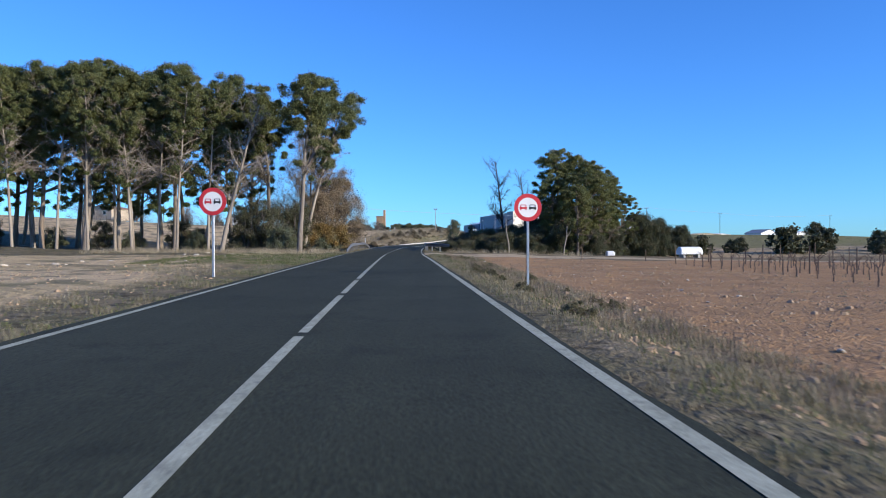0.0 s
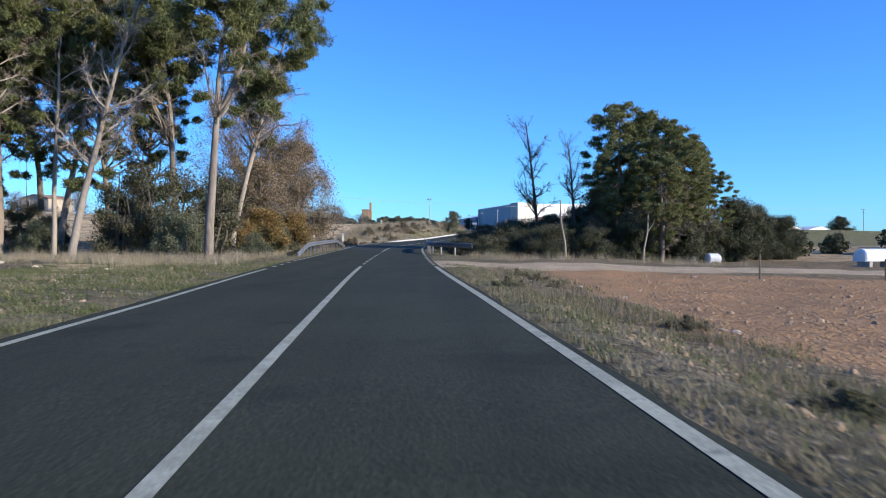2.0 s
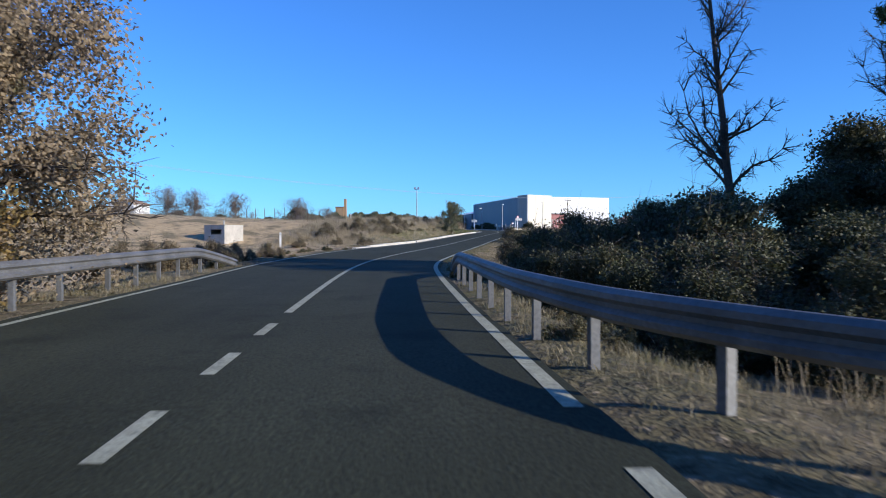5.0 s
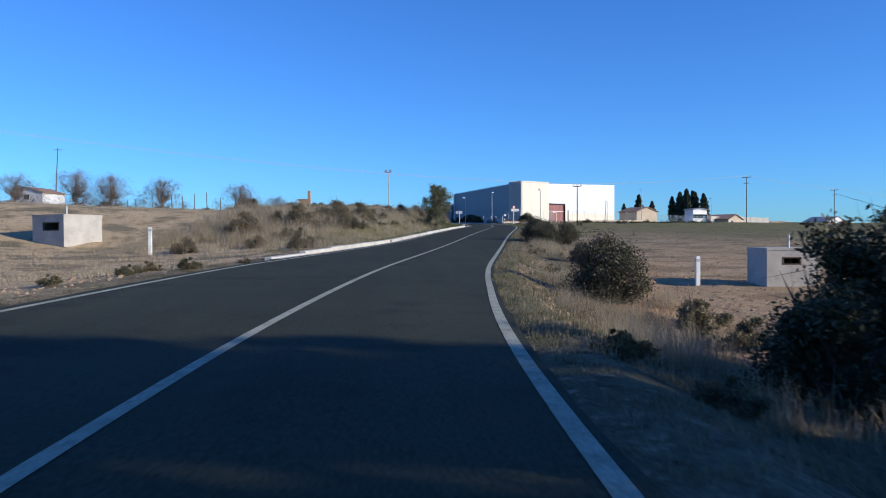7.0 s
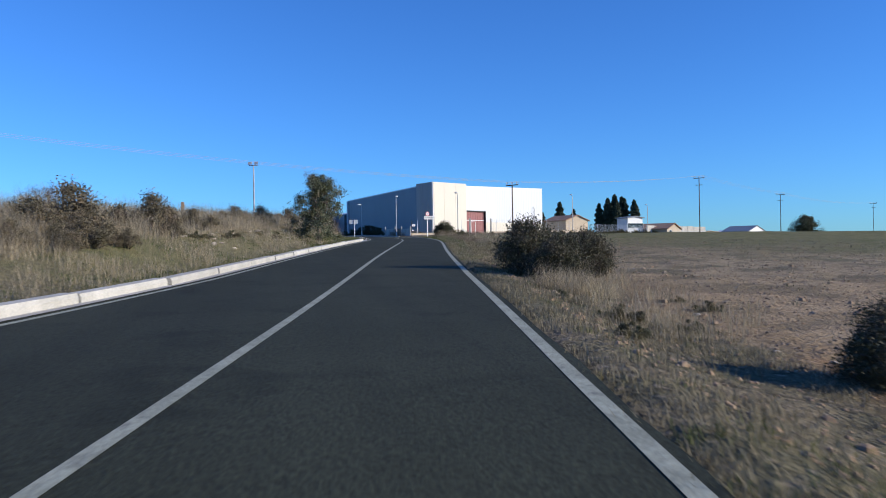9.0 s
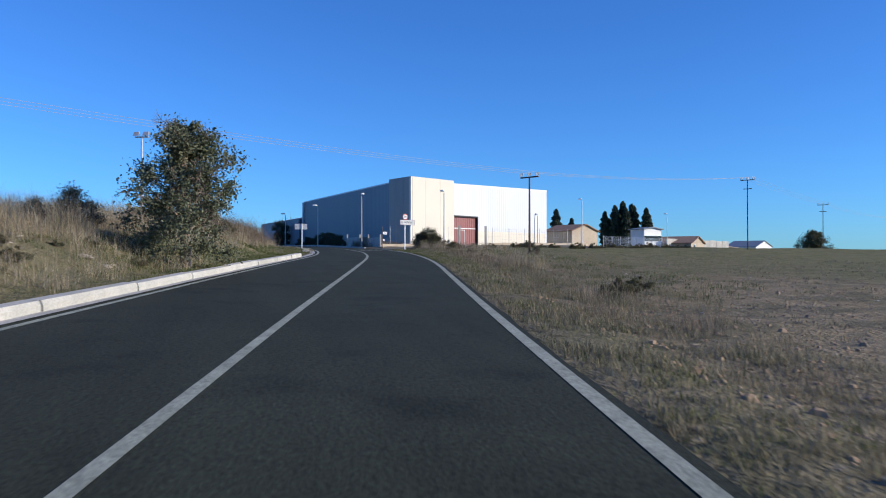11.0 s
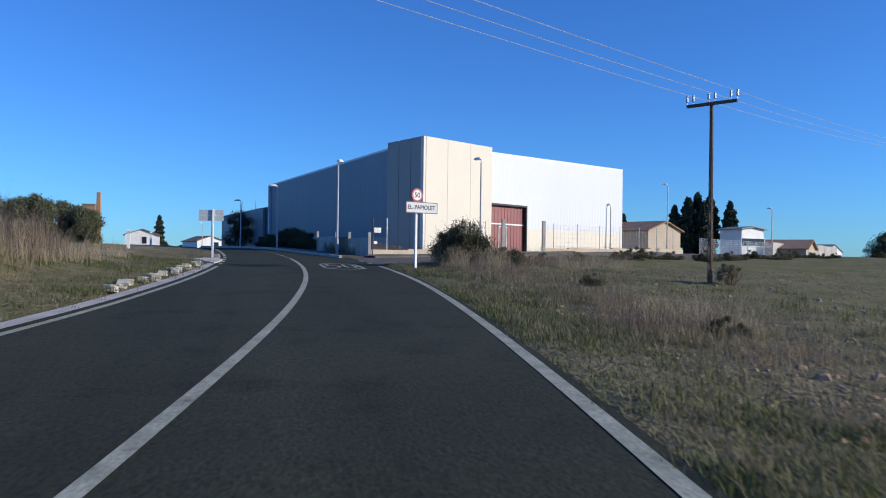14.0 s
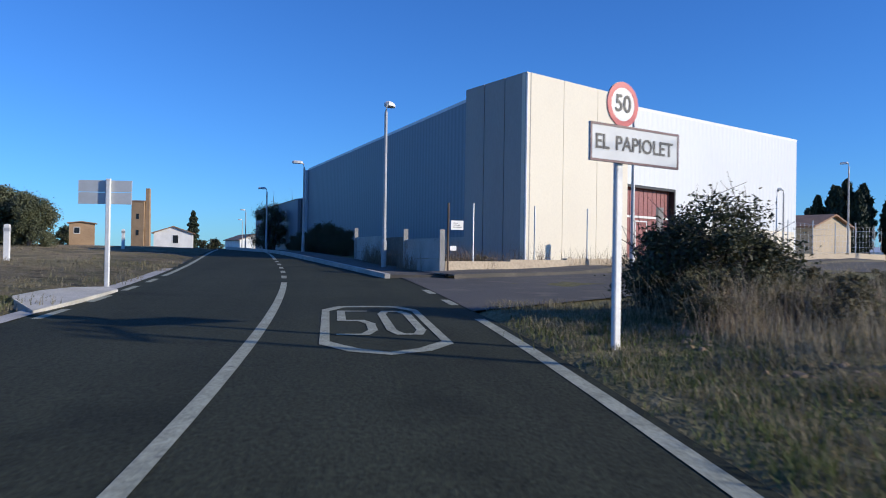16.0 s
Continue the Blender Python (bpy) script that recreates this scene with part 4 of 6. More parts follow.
def power_pole(x, y, top, rz, arms=1, group="power poles"):
    z = ground_z(x, y)
    s = thing("power_pole", "dark steel lattice power pole with a crossarm and insulators", "power pole", (x, y, z), rz, group)
    h = top - z
    w = 0.09
    for sx in (-1, 1):
        for sy in (-1, 1):
            g = Geo()
            g.sweep([(-.016, -.016), (.016, -.016), (.016, .016), (-.016, .016)], [(Vector((sx * w / 2 * k, sy * w / 2 * k, zz)), Vector((1, 0, 0)), Vector((0, 1, 0))) for zz, k in ((-.4, 1.0), (h, .55))])
            part("leg", g, RUST_WOOD, s)
    g = Geo()
    n = int(h / 0.5)
    for k in range(n):
        z0, z1 = k * h / n, (k + 1) * h / n
        a = w / 2 * (1 - 0.45 * z0 / h)
        sgn = 1 if k % 2 else -1
        for yy in (-a, a):
            g.tube([(-a * sgn, yy, z0), (a * sgn, yy, z1)], 0.01, 4, False)
            g.tube([(yy, -a * sgn, z0), (yy, a * sgn, z1)], 0.01, 4, False)
    part("bracing", g, RUST_WOOD, s)
    arm = part("crossarm", Geo().box((-0.8, -0.05, h - 0.07), (0.8, 0.05, h + 0.02)), RUST_WOOD, s)
    for k in (-0.7, 0.0, 0.7):
        g = Geo()
        g.tube([(k - .1, 0, h), (k - .1, 0, h + .1), (k - .1, 0, h + .12), (k - .1, 0, h + .3)], [.012, .012, .04, .035], 8)
        g.tube([(k + .1, 0, h), (k + .1, 0, h + .1), (k + .1, 0, h + .12), (k + .1, 0, h + .3)], [.012, .012, .04, .035], 8)
        part("insulator", g, POLE_GREY, arm)
    if arms > 1:
        part("crossarm", Geo().box((-0.5, -0.05, h - 1.1), (0.5, 0.05, h - 1.02)), RUST_WOOD, s)
    return s


LINE = [(-66.0, 154.5, 15.0), (24.5, 207.0, 9.6), (62.0, 233.0, 13.0), (92.5, 255.7, 12.2), (150, 297, 13)]
for i, (x, y, t) in enumerate(LINE):
    a, b = LINE[max(0, i - 1)], LINE[min(len(LINE) - 1, i + 1)]
    power_pole(x, y, t, math.degrees(math.atan2(b[1] - a[1], b[0] - a[0])) - 90, 2 if i > 1 else 1)
for (xa, ya, za), (xb, yb, zb) in zip(LINE, LINE[1:]):
    d = Vector((xb - xa, yb - ya, 0)).normalized()
    n = Vector((d.y, -d.x, 0))
    sag = 0.7 * (math.hypot(xb - xa, yb - ya) / 65) ** 2
    for k in (-0.7, 0, 0.7):
        g = Geo()
        pts = []
        for j in range(41):
            f = j / 40
            pts.append(Vector((xa + (xb - xa) * f, ya + (yb - ya) * f, za + (zb - za) * f + 0.3 - 4 * sag * f * (1 - f))) + n * k)
        g.tube(pts, 0.008, 5, False)
        tagged(part("power_cable", g, POLE_GREY), "thin bright grey overhead power cable between poles", "cable", "power cables")


# ---- guard rails ----
def guard_rail(points, label):
    """A steel beam with two waves on posts, along points of (x, y, height above ground)."""
    s = thing("guard_rail", label, "guard rail", (0, 0, 0), 0, "guard rails")
    P = [Vector(p) for p in points]
    dense = []
    for a, b in zip(P, P[1:]):
        n = max(2, int((b - a).length / 0.6))
        dense += [a.lerp(b, k / n) for k in range(n)]
    dense.append(P[-1])
    for _ in range(2):
        dense = [dense[0]] + [(a + 2 * b + c) / 4 for a, b, c in zip(dense, dense[1:], dense[2:])] + [dense[-1]]
    frames = []
    for i, p in enumerate(dense):
        d = (dense[min(i + 1, len(dense) - 1)] - dense[max(i - 1, 0)]).normalized()
        side = Vector((d.y, -d.x, 0)).normalized()
        frames.append((p, side, Vector((0, 0, 1))))
    wave = [(0, -.155), (.02, -.15), (.075, -.11), (.08, -.06), (.03, -.02), (.03, .02), (.08, .06), (.075, .11), (.02, .15), (0, .155)]
    prof = wave + [(a - .008, b) for a, b in reversed(wave)]
    part("beam", Geo().sweep(prof, frames), RAIL_STEEL, s, "", False)
    L, nxt = 0.0, 0.3
    for i in range(1, len(dense)):
        L += (dense[i] - dense[i - 1]).length
        if L >= nxt:
            p, side, _ = frames[i]
            g = Geo()
            gz = ground_z(p.x, p.y)
            ang = math.atan2(side.y, side.x)
            g.box((-.12, -.05, gz - .3 - p.z), (-.03, .05, .12), Matrix.Translation(p) @ Matrix.Rotation(ang, 4, "Z"))
            part("post", g, RAIL_STEEL, s)
            nxt += 2.0
    return s


def rail_z(x, y, h=0.62):
    return max(ground_z(x, y), deck(max(-4, min(4, x - axis_x(y))), y)) + h


guard_rail([(x, y, rail_z(x, y, h)) for x, y, h in ((-1.95, 97.8, .04), (-2.0, 96.0, .32), (-2.02, 94.3, .6), (-2.0, 92.5, .6), (-1.98, 88, .6), (-1.92, 84, .6), (-1.6, 80.6, .6), (-0.7, 78.3, .58), (0.75, 76.3, .55))],
           "galvanised steel guard rail with a flared end on posts")
guard_rail([(x, y, rail_z(x, y, h)) for x, y, h in ((-9.3, 74.5, .05), (-9.35, 78.5, .58), (-9.5, 82, .62), (-9.75, 90, .62), (-9.95, 98.6, .62), (-9.95, 101.3, .36), (-9.85, 103.6, .06))],
           "galvanised steel guard rail sloping down at both ends")


# ---- trees and bushes ----
def branchy(rs, base, lean, height, r0, limbs, twig=False, wander=0.04, reach=0.35, first=0.45, sides=8, rise=(0.25, 0.9)):
    """Trunk and limbs as tubes; returns geometry of both and the limb ends."""
    trunk, branches, tips = Geo(), Geo(), []
    n = 9
    pts = []
    off = np.zeros(2)
    for k in range(n):
        f = k / (n - 1)
        off = off + rs.normal(0, wander * height / n, 2)
        pts.append(Vector((lean[0] * f ** 1.2 + off[0], lean[1] * f ** 1.2 + off[1], height * f)))
    trunk.tube([pts[0] - Vector((0, 0, 0.4))] + pts, [r0 * 1.35] + [r0 * (1.15 - 0.95 * k / (n - 1)) for k in range(n)], sides)
    for _ in range(limbs):
        f = rs.uniform(first, 0.97)
        i = f * (n - 1)
        p = pts[int(i)].lerp(pts[min(int(i) + 1, n - 1)], i - int(i))
        a = rs.uniform(0, 2 * math.pi)
        L = height * reach * rs.uniform(0.5, 1.1) * (1.25 - 0.7 * f)
        d = Vector((math.cos(a), math.sin(a), rs.uniform(*rise))).normalized()
        q = [p]
        for s in range(4):
            d = (d + Vector(rs.normal(0, 0.22, 3)) + Vector((0, 0, 0.08))).normalized()
            q.append(q[-1] + d * L / 4)
        rr = r0 * (1.05 - 0.85 * f) * 0.55
        branches.tube(q, [rr, rr * .8, rr * .6, rr * .4, rr * .18], 5)
        tips += [q[2], q[3], q[4]]
        if twig:
            for s in (1, 2, 3, 4):
                for _k in range(5):
                    d2 = (d + Vector(rs.normal(0, 0.7, 3))).normalized()
                    e = q[s] + d2 * L * rs.uniform(.15, .32)
                    m = q[s].lerp(e, .5) + Vector(rs.normal(0, .03 * L, 3))
                    branches.tube([q[s], m, e], [rr * .3, rr * .2, rr * .07], 4, False)
                    for _j in range(3):
                        e2 = m + (d2 + Vector(rs.normal(0, .7, 3))).normalized() * L * rs.uniform(.08, .2)
                        branches.tube([m, e2], [rr * .13, rr * .05], 3, False)
    return trunk, branches, tips, pts


def pine(seed, height, crown_from=0.5, width=3.0, lean=(0.5, 0.2), r0=0.22, bark=None, leaf=None, nclump=95, per=330, size=0.15, label="", group="roadside pines", fork=0.0, ragged_low=24, top=0.66, clump=(0.13, 0.24), flat=0.7):
    """A tall pine: bare trunk, limbs, and a crown of many small needle clumps, thin below and full above."""
    rs = np.random.RandomState(seed)
    s = thing("pine_tree", label or "tall pine with a bare pale trunk and a full crown", "tree", (0, 0, 0), 0, group)
    trunk, br, tips, pts = branchy(rs, None, lean, height * 0.93, r0, 30, True, 0.05, 0.27, max(0.12, crown_from - 0.2))
    if fork:
        i = fork * 8
        p = pts[int(i)].lerp(pts[int(i) + 1], i - int(i))
        q = [p, p + Vector((.5, .1, 1.0)), p + Vector((1.2, .2, 2.6)), p + Vector((1.6, .1, 4.6)), p + Vector((1.7, .3, 6.4))]
        trunk.tube(q, [r0 * .72, r0 * .62, r0 * .5, r0 * .35, r0 * .15], 8)
        for k in range(6):
            a = rs.uniform(0, 6.28)
            e = p + Vector((math.cos(a) * 1.6, math.sin(a) * 1.6, rs.uniform(.9, 2.4)))
            br.tube([p - Vector((0, 0, rs.uniform(0, .8))), p.lerp(e, .5) + Vector((0, 0, -.15)), e], [.05, .035, .012], 5)
    part("trunk", trunk, bark or PALE_BARK, s, smooth=True)
    part("limbwork", br, bark or BARK, s)
    cs, rr = [], []

    def spot(f, reach, r):
        z = height * f
        c = pts[min(8, int(f / 0.93 * 8))]
        a = rs.uniform(0, 2 * math.pi)
        lobe = 1 + 0.22 * math.sin(2 * a + seed) + 0.15 * math.sin(3 * a + 2 * seed)
        cs.append(np.array((c.x + math.cos(a) * reach * lobe, c.y + math.sin(a) * reach * lobe, z)))
        rr.append(r)

    for k in range(nclump):
        f = rs.uniform(0, 1) ** 0.8
        prof = min(1.0, 0.35 + 0.65 * (f / top)) if f < top else math.sqrt(max(0.02, 1 - ((f - top) / (1.03 - top)) ** 2))
        spot(crown_from + (1 - crown_from) * f, width * prof * math.sqrt(rs.uniform(0.12, 1.0)), width * rs.uniform(*clump))
    for k in range(ragged_low):
        spot(crown_from - rs.uniform(0.02, 0.26), width * rs.uniform(0.15, 0.8), width * rs.uniform(0.09, 0.17))
    for q in tips:
        if rs.uniform() < 0.4 and q.z > height * (crown_from - 0.1):
            cs.append(np.array(q))
            rr.append(width * rs.uniform(0.1, 0.2))
    P = clumps(cs, rr, per, rs, flat)
    part("crown", quads_mesh("crown", leaf_quads(P, size, rs, 0.17, 0.6), leaf or PINE), None, s)
    return s


def put(ob, x, y, rz=0.0, scale=1.0, z=None):
    ob.matrix_basis = pose(x, y, ground_z(x, y) if z is None else z, 0, 0, rz) @ Matrix.Diagonal((scale, scale, scale, 1))
    return ob


def again(ob, x, y, rz=0.0, scale=1.0):
    c = copy_thing(ob, pose(x, y, ground_z(x, y), 0, 0, rz))
    c.scale = (scale, scale, scale)
    return c


# the grove beside the road
pa = put(pine(11, 16.6, 0.62, 3.3, (4.2, 0.3), 0.19, nclump=110, ragged_low=4), -14.6, 79.8)
pb = put(pine(12, 16.2, 0.66, 3.0, (1.0, 0.3), 0.23, BARK_GREY, fork=0.5, ragged_low=5), -13.2, 70.6, 0)
pc = put(pine(13, 17.6, 0.5, 3.3, (2.4, 0.3), 0.2, nclump=120, ragged_low=22), -23.6, 76.5, 0)
pd = put(pine(14, 18.0, 0.47, 3.3, (0.4, -0.4), 0.23, BARK, nclump=130, ragged_low=22), -25.8, 74.0, 90)
pf = put(pine(16, 16.0, 0.63, 2.1, (1.6, -0.3), 0.13, PALE_BARK, nclump=60, ragged_low=6, label="slim pine with a long bare pale trunk"), -24.4, 70.6, 0)
pe = put(pine(15, 16.9, 0.51, 3.1, (-0.8, 0.5), 0.18, BARK_GREY, nclump=115, ragged_low=20), -29.0, 72.0, 0)
for src, x, y, rz, sc in ((pb, -17.6, 80, 200, 1.02), (pe, -20.5, 82, 250, .98), (pd, -28.6, 77.5, 15, 1.0), (pc, -31.5, 75, 100, 1.0), (pb, -33.4, 71.5, 70, 1.1), (pc, -36, 78, 45, 1.0), (pd, -44.5, 80.5, 210, 1.0), (pe, -34.8, 74.5, 130, 1.04), (pd, -38.2, 73.5, 190, .98),
                          (pb, -40.4, 76, 300, 1.05), (pe, -42.4, 72.5, 80, 1.0), (pc, -45.2, 75.5, 330, .98), (pd, -47.5, 72, 140, .97), (pb, -49.5, 76, 20, 1.05), (pe, -52, 73, 260, 1.0), (pc, -55, 77, 60, .97), (pe, -33, 84, 240, 1.0), (pb, -48, 83, 177, 1.05),
                          (pe, -21.8, 79.5, 20, 1.0), (pf, -26.6, 71.4, 80, 1.04), (pf, -28.4, 70.2, 200, .96), (pf, -31.0, 72.4, 140, 1.06), (pf, -32.4, 70.4, 300, .98), (pf, -36.0, 71.6, 20, 1.04), (pf, -39.6, 70.8, 250, 1.0), (pf, -44.0, 71.2, 110, 1.05), (pf, -22.4, 73.6, 340, 1.0), (pb, -28.2, 83.5, 150, 1.0), (pa, -35.5, 86, 30, 1.0), (pb, -39.0, 82, 20, 1.04), (pa, -46.5, 85, 100, 1.0)):
    again(src, x, y, rz, sc)


def bush(seed, w, d, h, leaf, label, name="bush", size=0.09, n=2600, stems=10, category="bush", group="", dome=0.55, lumps=22, wood=None):
    """A ragged low shrub of stems and leaf clumps."""
    rs = np.random.RandomState(seed)
    s = thing(name, label, category, (0, 0, 0), 0, group)
    g = Geo()
    cs, rr = [], []
    for k in range(lumps):
        a, f = rs.uniform(0, 2 * math.pi), math.sqrt(rs.uniform(0, 1))
        x, y = math.cos(a) * f * w * 0.5 * 0.8, math.sin(a) * f * d * 0.5 * 0.8
        z = h * rs.uniform(0.12, 0.95) * (1 - dome * f * f)
        cs.append(np.array((x, y, z)))
        rr.append(min(w, d, h * 1.6) * rs.uniform(0.09, 0.24))
    for k in range(stems):
        c = cs[k % len(cs)]
        e = Vector(c) + Vector(rs.normal(0, 0.1 * h, 3)) + Vector((0, 0, 0.14 * h))
        b = Vector((c[0] * .3, c[1] * .3, -0.15))
        m = b.lerp(e, .5) + Vector(rs.normal(0, .08 * h, 3))
        g.tube([b, m, e], [0.02 * h + .006, .012 * h + .004, .003], 5)
        for _ in range(3):
            q = m.lerp(e, rs.uniform(0, 1))
            g.tube([q, q + Vector(rs.normal(0, .12 * h, 3)) + Vector((0, 0, .08 * h))], [.006, .002], 3, False)
    part("stemwork", g, wood or DARK_BARK, s)
    P = clumps(cs, rr, n // lumps, rs, 0.8)
    P[:, 2] = np.abs(P[:, 2])
    part("foliage", quads_mesh("foliage", leaf_quads(P, size, rs, 0.42, 0.2), leaf), None, s)
    Q = P[rs.randint(0, len(P), 60 + n // 45)] * np.array((1.05, 1.05, 1.04))
    part("twigwork", quads_mesh("twigwork", leaf_quads(Q, 0.11 * h, rs, 0.022, 0.5), wood or DARK_BARK), None, s)
    return s


# undergrowth of the grove
ua = put(bush(21, 4.5, 3.5, 5.6, UNDER, "dense grey-green undergrowth shrub among the pines", size=.062, n=20000, lumps=40, group="grove undergrowth"), -17.5, 75, 0, 1.3)
ub = put(bush(22, 4.0, 3.5, 3.0, OLIVE, "grey-green undergrowth shrub among the pines", size=.06, n=16000, lumps=36, group="grove undergrowth"), -15.2, 72.5)
for src, x, y, rz, sc in ((ua, -21, 78, 60, .6), (ub, -24, 74.5, 100, .8), (ua, -27, 79, 200, .8), (ub, -31, 77, 10, .75), (ua, -35, 79, 90, .7), (ub, -39, 77, 180, .8), (ua, -15.2, 77.5, 120, 1.25), (ua, -16, 85, 220, 1.3), (ua, -18.8, 74, 20, 1.0), (ua, -24.5, 77.5, 80, .6),
                          (ub, -12.6, 84.5, 40, .8), (ub, -12.0, 76.2, 300, .55), (ua, -46, 78, 45, .7), (ub, -51, 78, 80, .8), (ub, -28, 84, 100, .9)):
    again(src, x, y, rz, sc)


def broadleaf(seed, height, width, leaf, label, bark, name="tree", size=0.13, per=110, limbs=22, first=0.2, group="", category="tree", cover=0.9, twig=True, lean=(0, 0), r0=0.16, nclump=40, low=0.12, reach=.42, rise=(0.25, 0.9), blade=.55):
    rs = np.random.RandomState(seed)
    s = thing(name, label, category, (0, 0, 0), 0, group)
    trunk, br, tips, pts = branchy(rs, None, lean, height * .92, r0, limbs, twig, .05, reach, first, rise=rise)
    part("trunk", trunk, bark, s, smooth=True)
    part("limbwork", br, bark, s)
    if leaf:
        cs, rr = [], []
        for k in range(nclump):
            f = rs.uniform(0, 1)
            z = height * (low + (1 - low - .06) * f)
            a = rs.uniform(0, 2 * math.pi)
            sp = width * .5 * math.sin(math.pi * (.22 + .72 * f)) ** .7 * math.sqrt(rs.uniform(.05, 1))
            cs.append(np.array((lean[0] * f + math.cos(a) * sp, lean[1] * f + math.sin(a) * sp, z)))
            rr.append(width * rs.uniform(.1, .19))
        for q in tips:
            if rs.uniform() < cover * .5:
                cs.append(np.array(q))
                rr.append(width * rs.uniform(.07, .13))
        P = clumps(cs, rr, per, rs, .85)
        part("crown", quads_mesh("crown", leaf_quads(P, size, rs, blade, .2), leaf), None, s)
    return s


put(broadleaf(31, 9.3, 6.6, BROWN_LEAF, "dry brown-leaved oak beside the guard rail", DARK_BARK, "oak_tree", size=.06, per=330, nclump=150, low=.02, limbs=34), -12.3, 90.0)
put(broadleaf(35, 7.6, 4.4, BROWN_LEAF, "smaller dry brown oak beside the guard rail", DARK_BARK, "oak_tree", size=.06, per=300, nclump=100, low=.02, limbs=26), -13.9, 86.6)
put(broadleaf(32, 14.2, 9.0, BROWN_LEAF, "half-bare oak with thin brown leaves", DARK_BARK, "oak_tree", size=.05, per=170, nclump=150, low=.2, limbs=64, rise=(.5, 1.3)), -15.4, 88.8)
put(broadleaf(36, 15.2, 5, None, "bare white-barked dead tree leaning among the pines", PALE_BARK, "dead_tree", limbs=30, first=.34, lean=(4.0, .6), r0=.2, reach=.26, rise=(.7, 1.7)), -20.6, 71.2)
ob = put(broadleaf(33, 3.4, 3.6, ORANGE_LEAF, "low orange-brown oak bush by the road", DARK_BARK, "oak_bush", size=.06, per=330, nclump=44, low=.02, category="bush", group="oak bushes"), -13.0, 83.5)
again(ob, -11.6, 87.5, 70, .9)
again(ob, -14.2, 81, 170, .8)
# dead trees and pines across the road
put(broadleaf(41, 13.5, 5, None, "dead leafless tree with dark branches", DARK_BARK, "dead_tree", limbs=34, first=.3, lean=(1.6, .4), r0=.17, reach=.27, rise=(.6, 1.8)), 8.3, 100.4, 160)
put(broadleaf(42, 11.0, 4, None, "dead leafless tree with dark branches", DARK_BARK, "dead_tree", limbs=26, first=.35, lean=(-.6, 0), r0=.14, reach=.28, rise=(.5, 1.6)), 10.2, 94)
pr = put(pine(51, 13.4, 0.2, 3.5, (0.3, 0.2), 0.25, BARK, PINE_DARK, nclump=165, per=300, clump=(.1, .19), flat=.55, label="bushy dark green pine with a full rounded crown", group="pines by the track", ragged_low=14, top=0.5), 14.3, 96)
for x, y, rz, sc in ((17.2, 95.5, 130, .94), (20.2, 97, 30, .82), (13.2, 92.0, 230, .72), (16.8, 90.5, 310, .8), (15.4, 87.6, 40, .62), (23.2, 99, 100, .62), (18.8, 92.5, 20, .74)):
    again(pr, x, y, rz, sc)
eo = put(broadleaf(52, 5.5, 5.0, SHRUB, "dark evergreen oak thicket by the creek", DARK_BARK, "evergreen_oak", size=.066, per=760, nclump=64, low=.02, group="creek oaks", reach=.3), 9.0, 91, 0, .62)
for x, y, rz, sc in ((5.4, 86.8, 20, .46), (7.2, 85.0, 140, .5), (9.3, 83.8, 260, .45), (6.8, 89.2, 50, .56), (4.4, 91.2, 180, .5), (8.6, 96.5, 90, .72), (5.2, 99.0, 140, .5), (11.5, 100, 200, .85), (6.4, 104.0, 20, .6), (10.0, 106, 300, .7), (4.9, 88.4, 200, .52), (5.0, 94, 10, .52), (15, 104, 10, 1.2), (12.5, 97, 60, .9), (26, 100, 15, 1.0), (29, 103, 70, .9), (32.5, 105, 150, .75), (11.2, 90.5, 210, .7), (13.5, 88.2, 300, .7), (17.5, 88.5, 80, .62), (20.5, 93, 10, .7)):
    again(eo, x, y, rz, sc)
hb = put(bush(53, 5.0, 4.0, 3.4, SHRUB, "dense dark bramble thicket by the guard rail", "bramble_thicket", .062, 26000, 30, group="creek brambles", lumps=34), 3.2, 90.5, 0, .78)
for x, y, rz, sc in ((6.5, 86.5, 90, .8), (1.8, 96, 30, .7), (5.5, 97, 200, 1.1), (10.5, 88, 300, .9), (14.0, 89.5, 45, .8), (18, 92, 100, .9), (3.4, 103, 77, .9), (8.5, 103, 10, 1.1), (22, 99, 10, 1.0), (2.5, 110.2, 160, .7), (2.3, 103.6, 30, .64), (4.6, 85.4, 80, .7), (3.0, 84.2, 200, .56), (6.4, 83.6, 310, .8), (1.4, 85.6, 45, .46), (2.0, 82.4, 130, .5), (0.6, 91.6, 220, .55), (1.7, 101.0, 250, .5), (4.2, 106.0, 90, .75), (26, 102, 80, .9), (1.3, 98.2, 10, .72), (2.8, 95.4, 120, .88), (0.3, 93.8, 240, .52), (4.0, 92.4, 300, 1.05), (1.4, 90.8, 70, .66), (5.0, 98.5, 40, .95), (3.0, 100.8, 190, .8), (0.9, 88.2, 150, .5), (2.6, 87.2, 15, .7)):
    again(hb, x, y, rz, sc)
# bushes along the right verge
bb = put(bush(61, 3.0, 2.6, 1.9, BRAMBLE, "dark tangled bramble bush on the verge", "bramble_bush", .042, 20000, 60, group="verge bushes", lumps=46, dome=.72), 3.9, 112.6)
again(bb, 3.5, 124.0, 80, 1.05)
again(bb, 7.2, 152.0, 160, .92)
again(bb, 9.5, 153.2, 20, .8)
again(bb, 8.4, 154.2, 250, .78)
again(bb, 6.3, 137.4, 10, .5)
again(bb, 7.5, 150.4, 300, .72)
town_bush = put(bush(62, 2.4, 2.3, 1.8, SHRUB, "leafy dark bush beside the town sign", "bush", .036, 32000, 70, dome=.6, lumps=64), 18.75, 214.5)
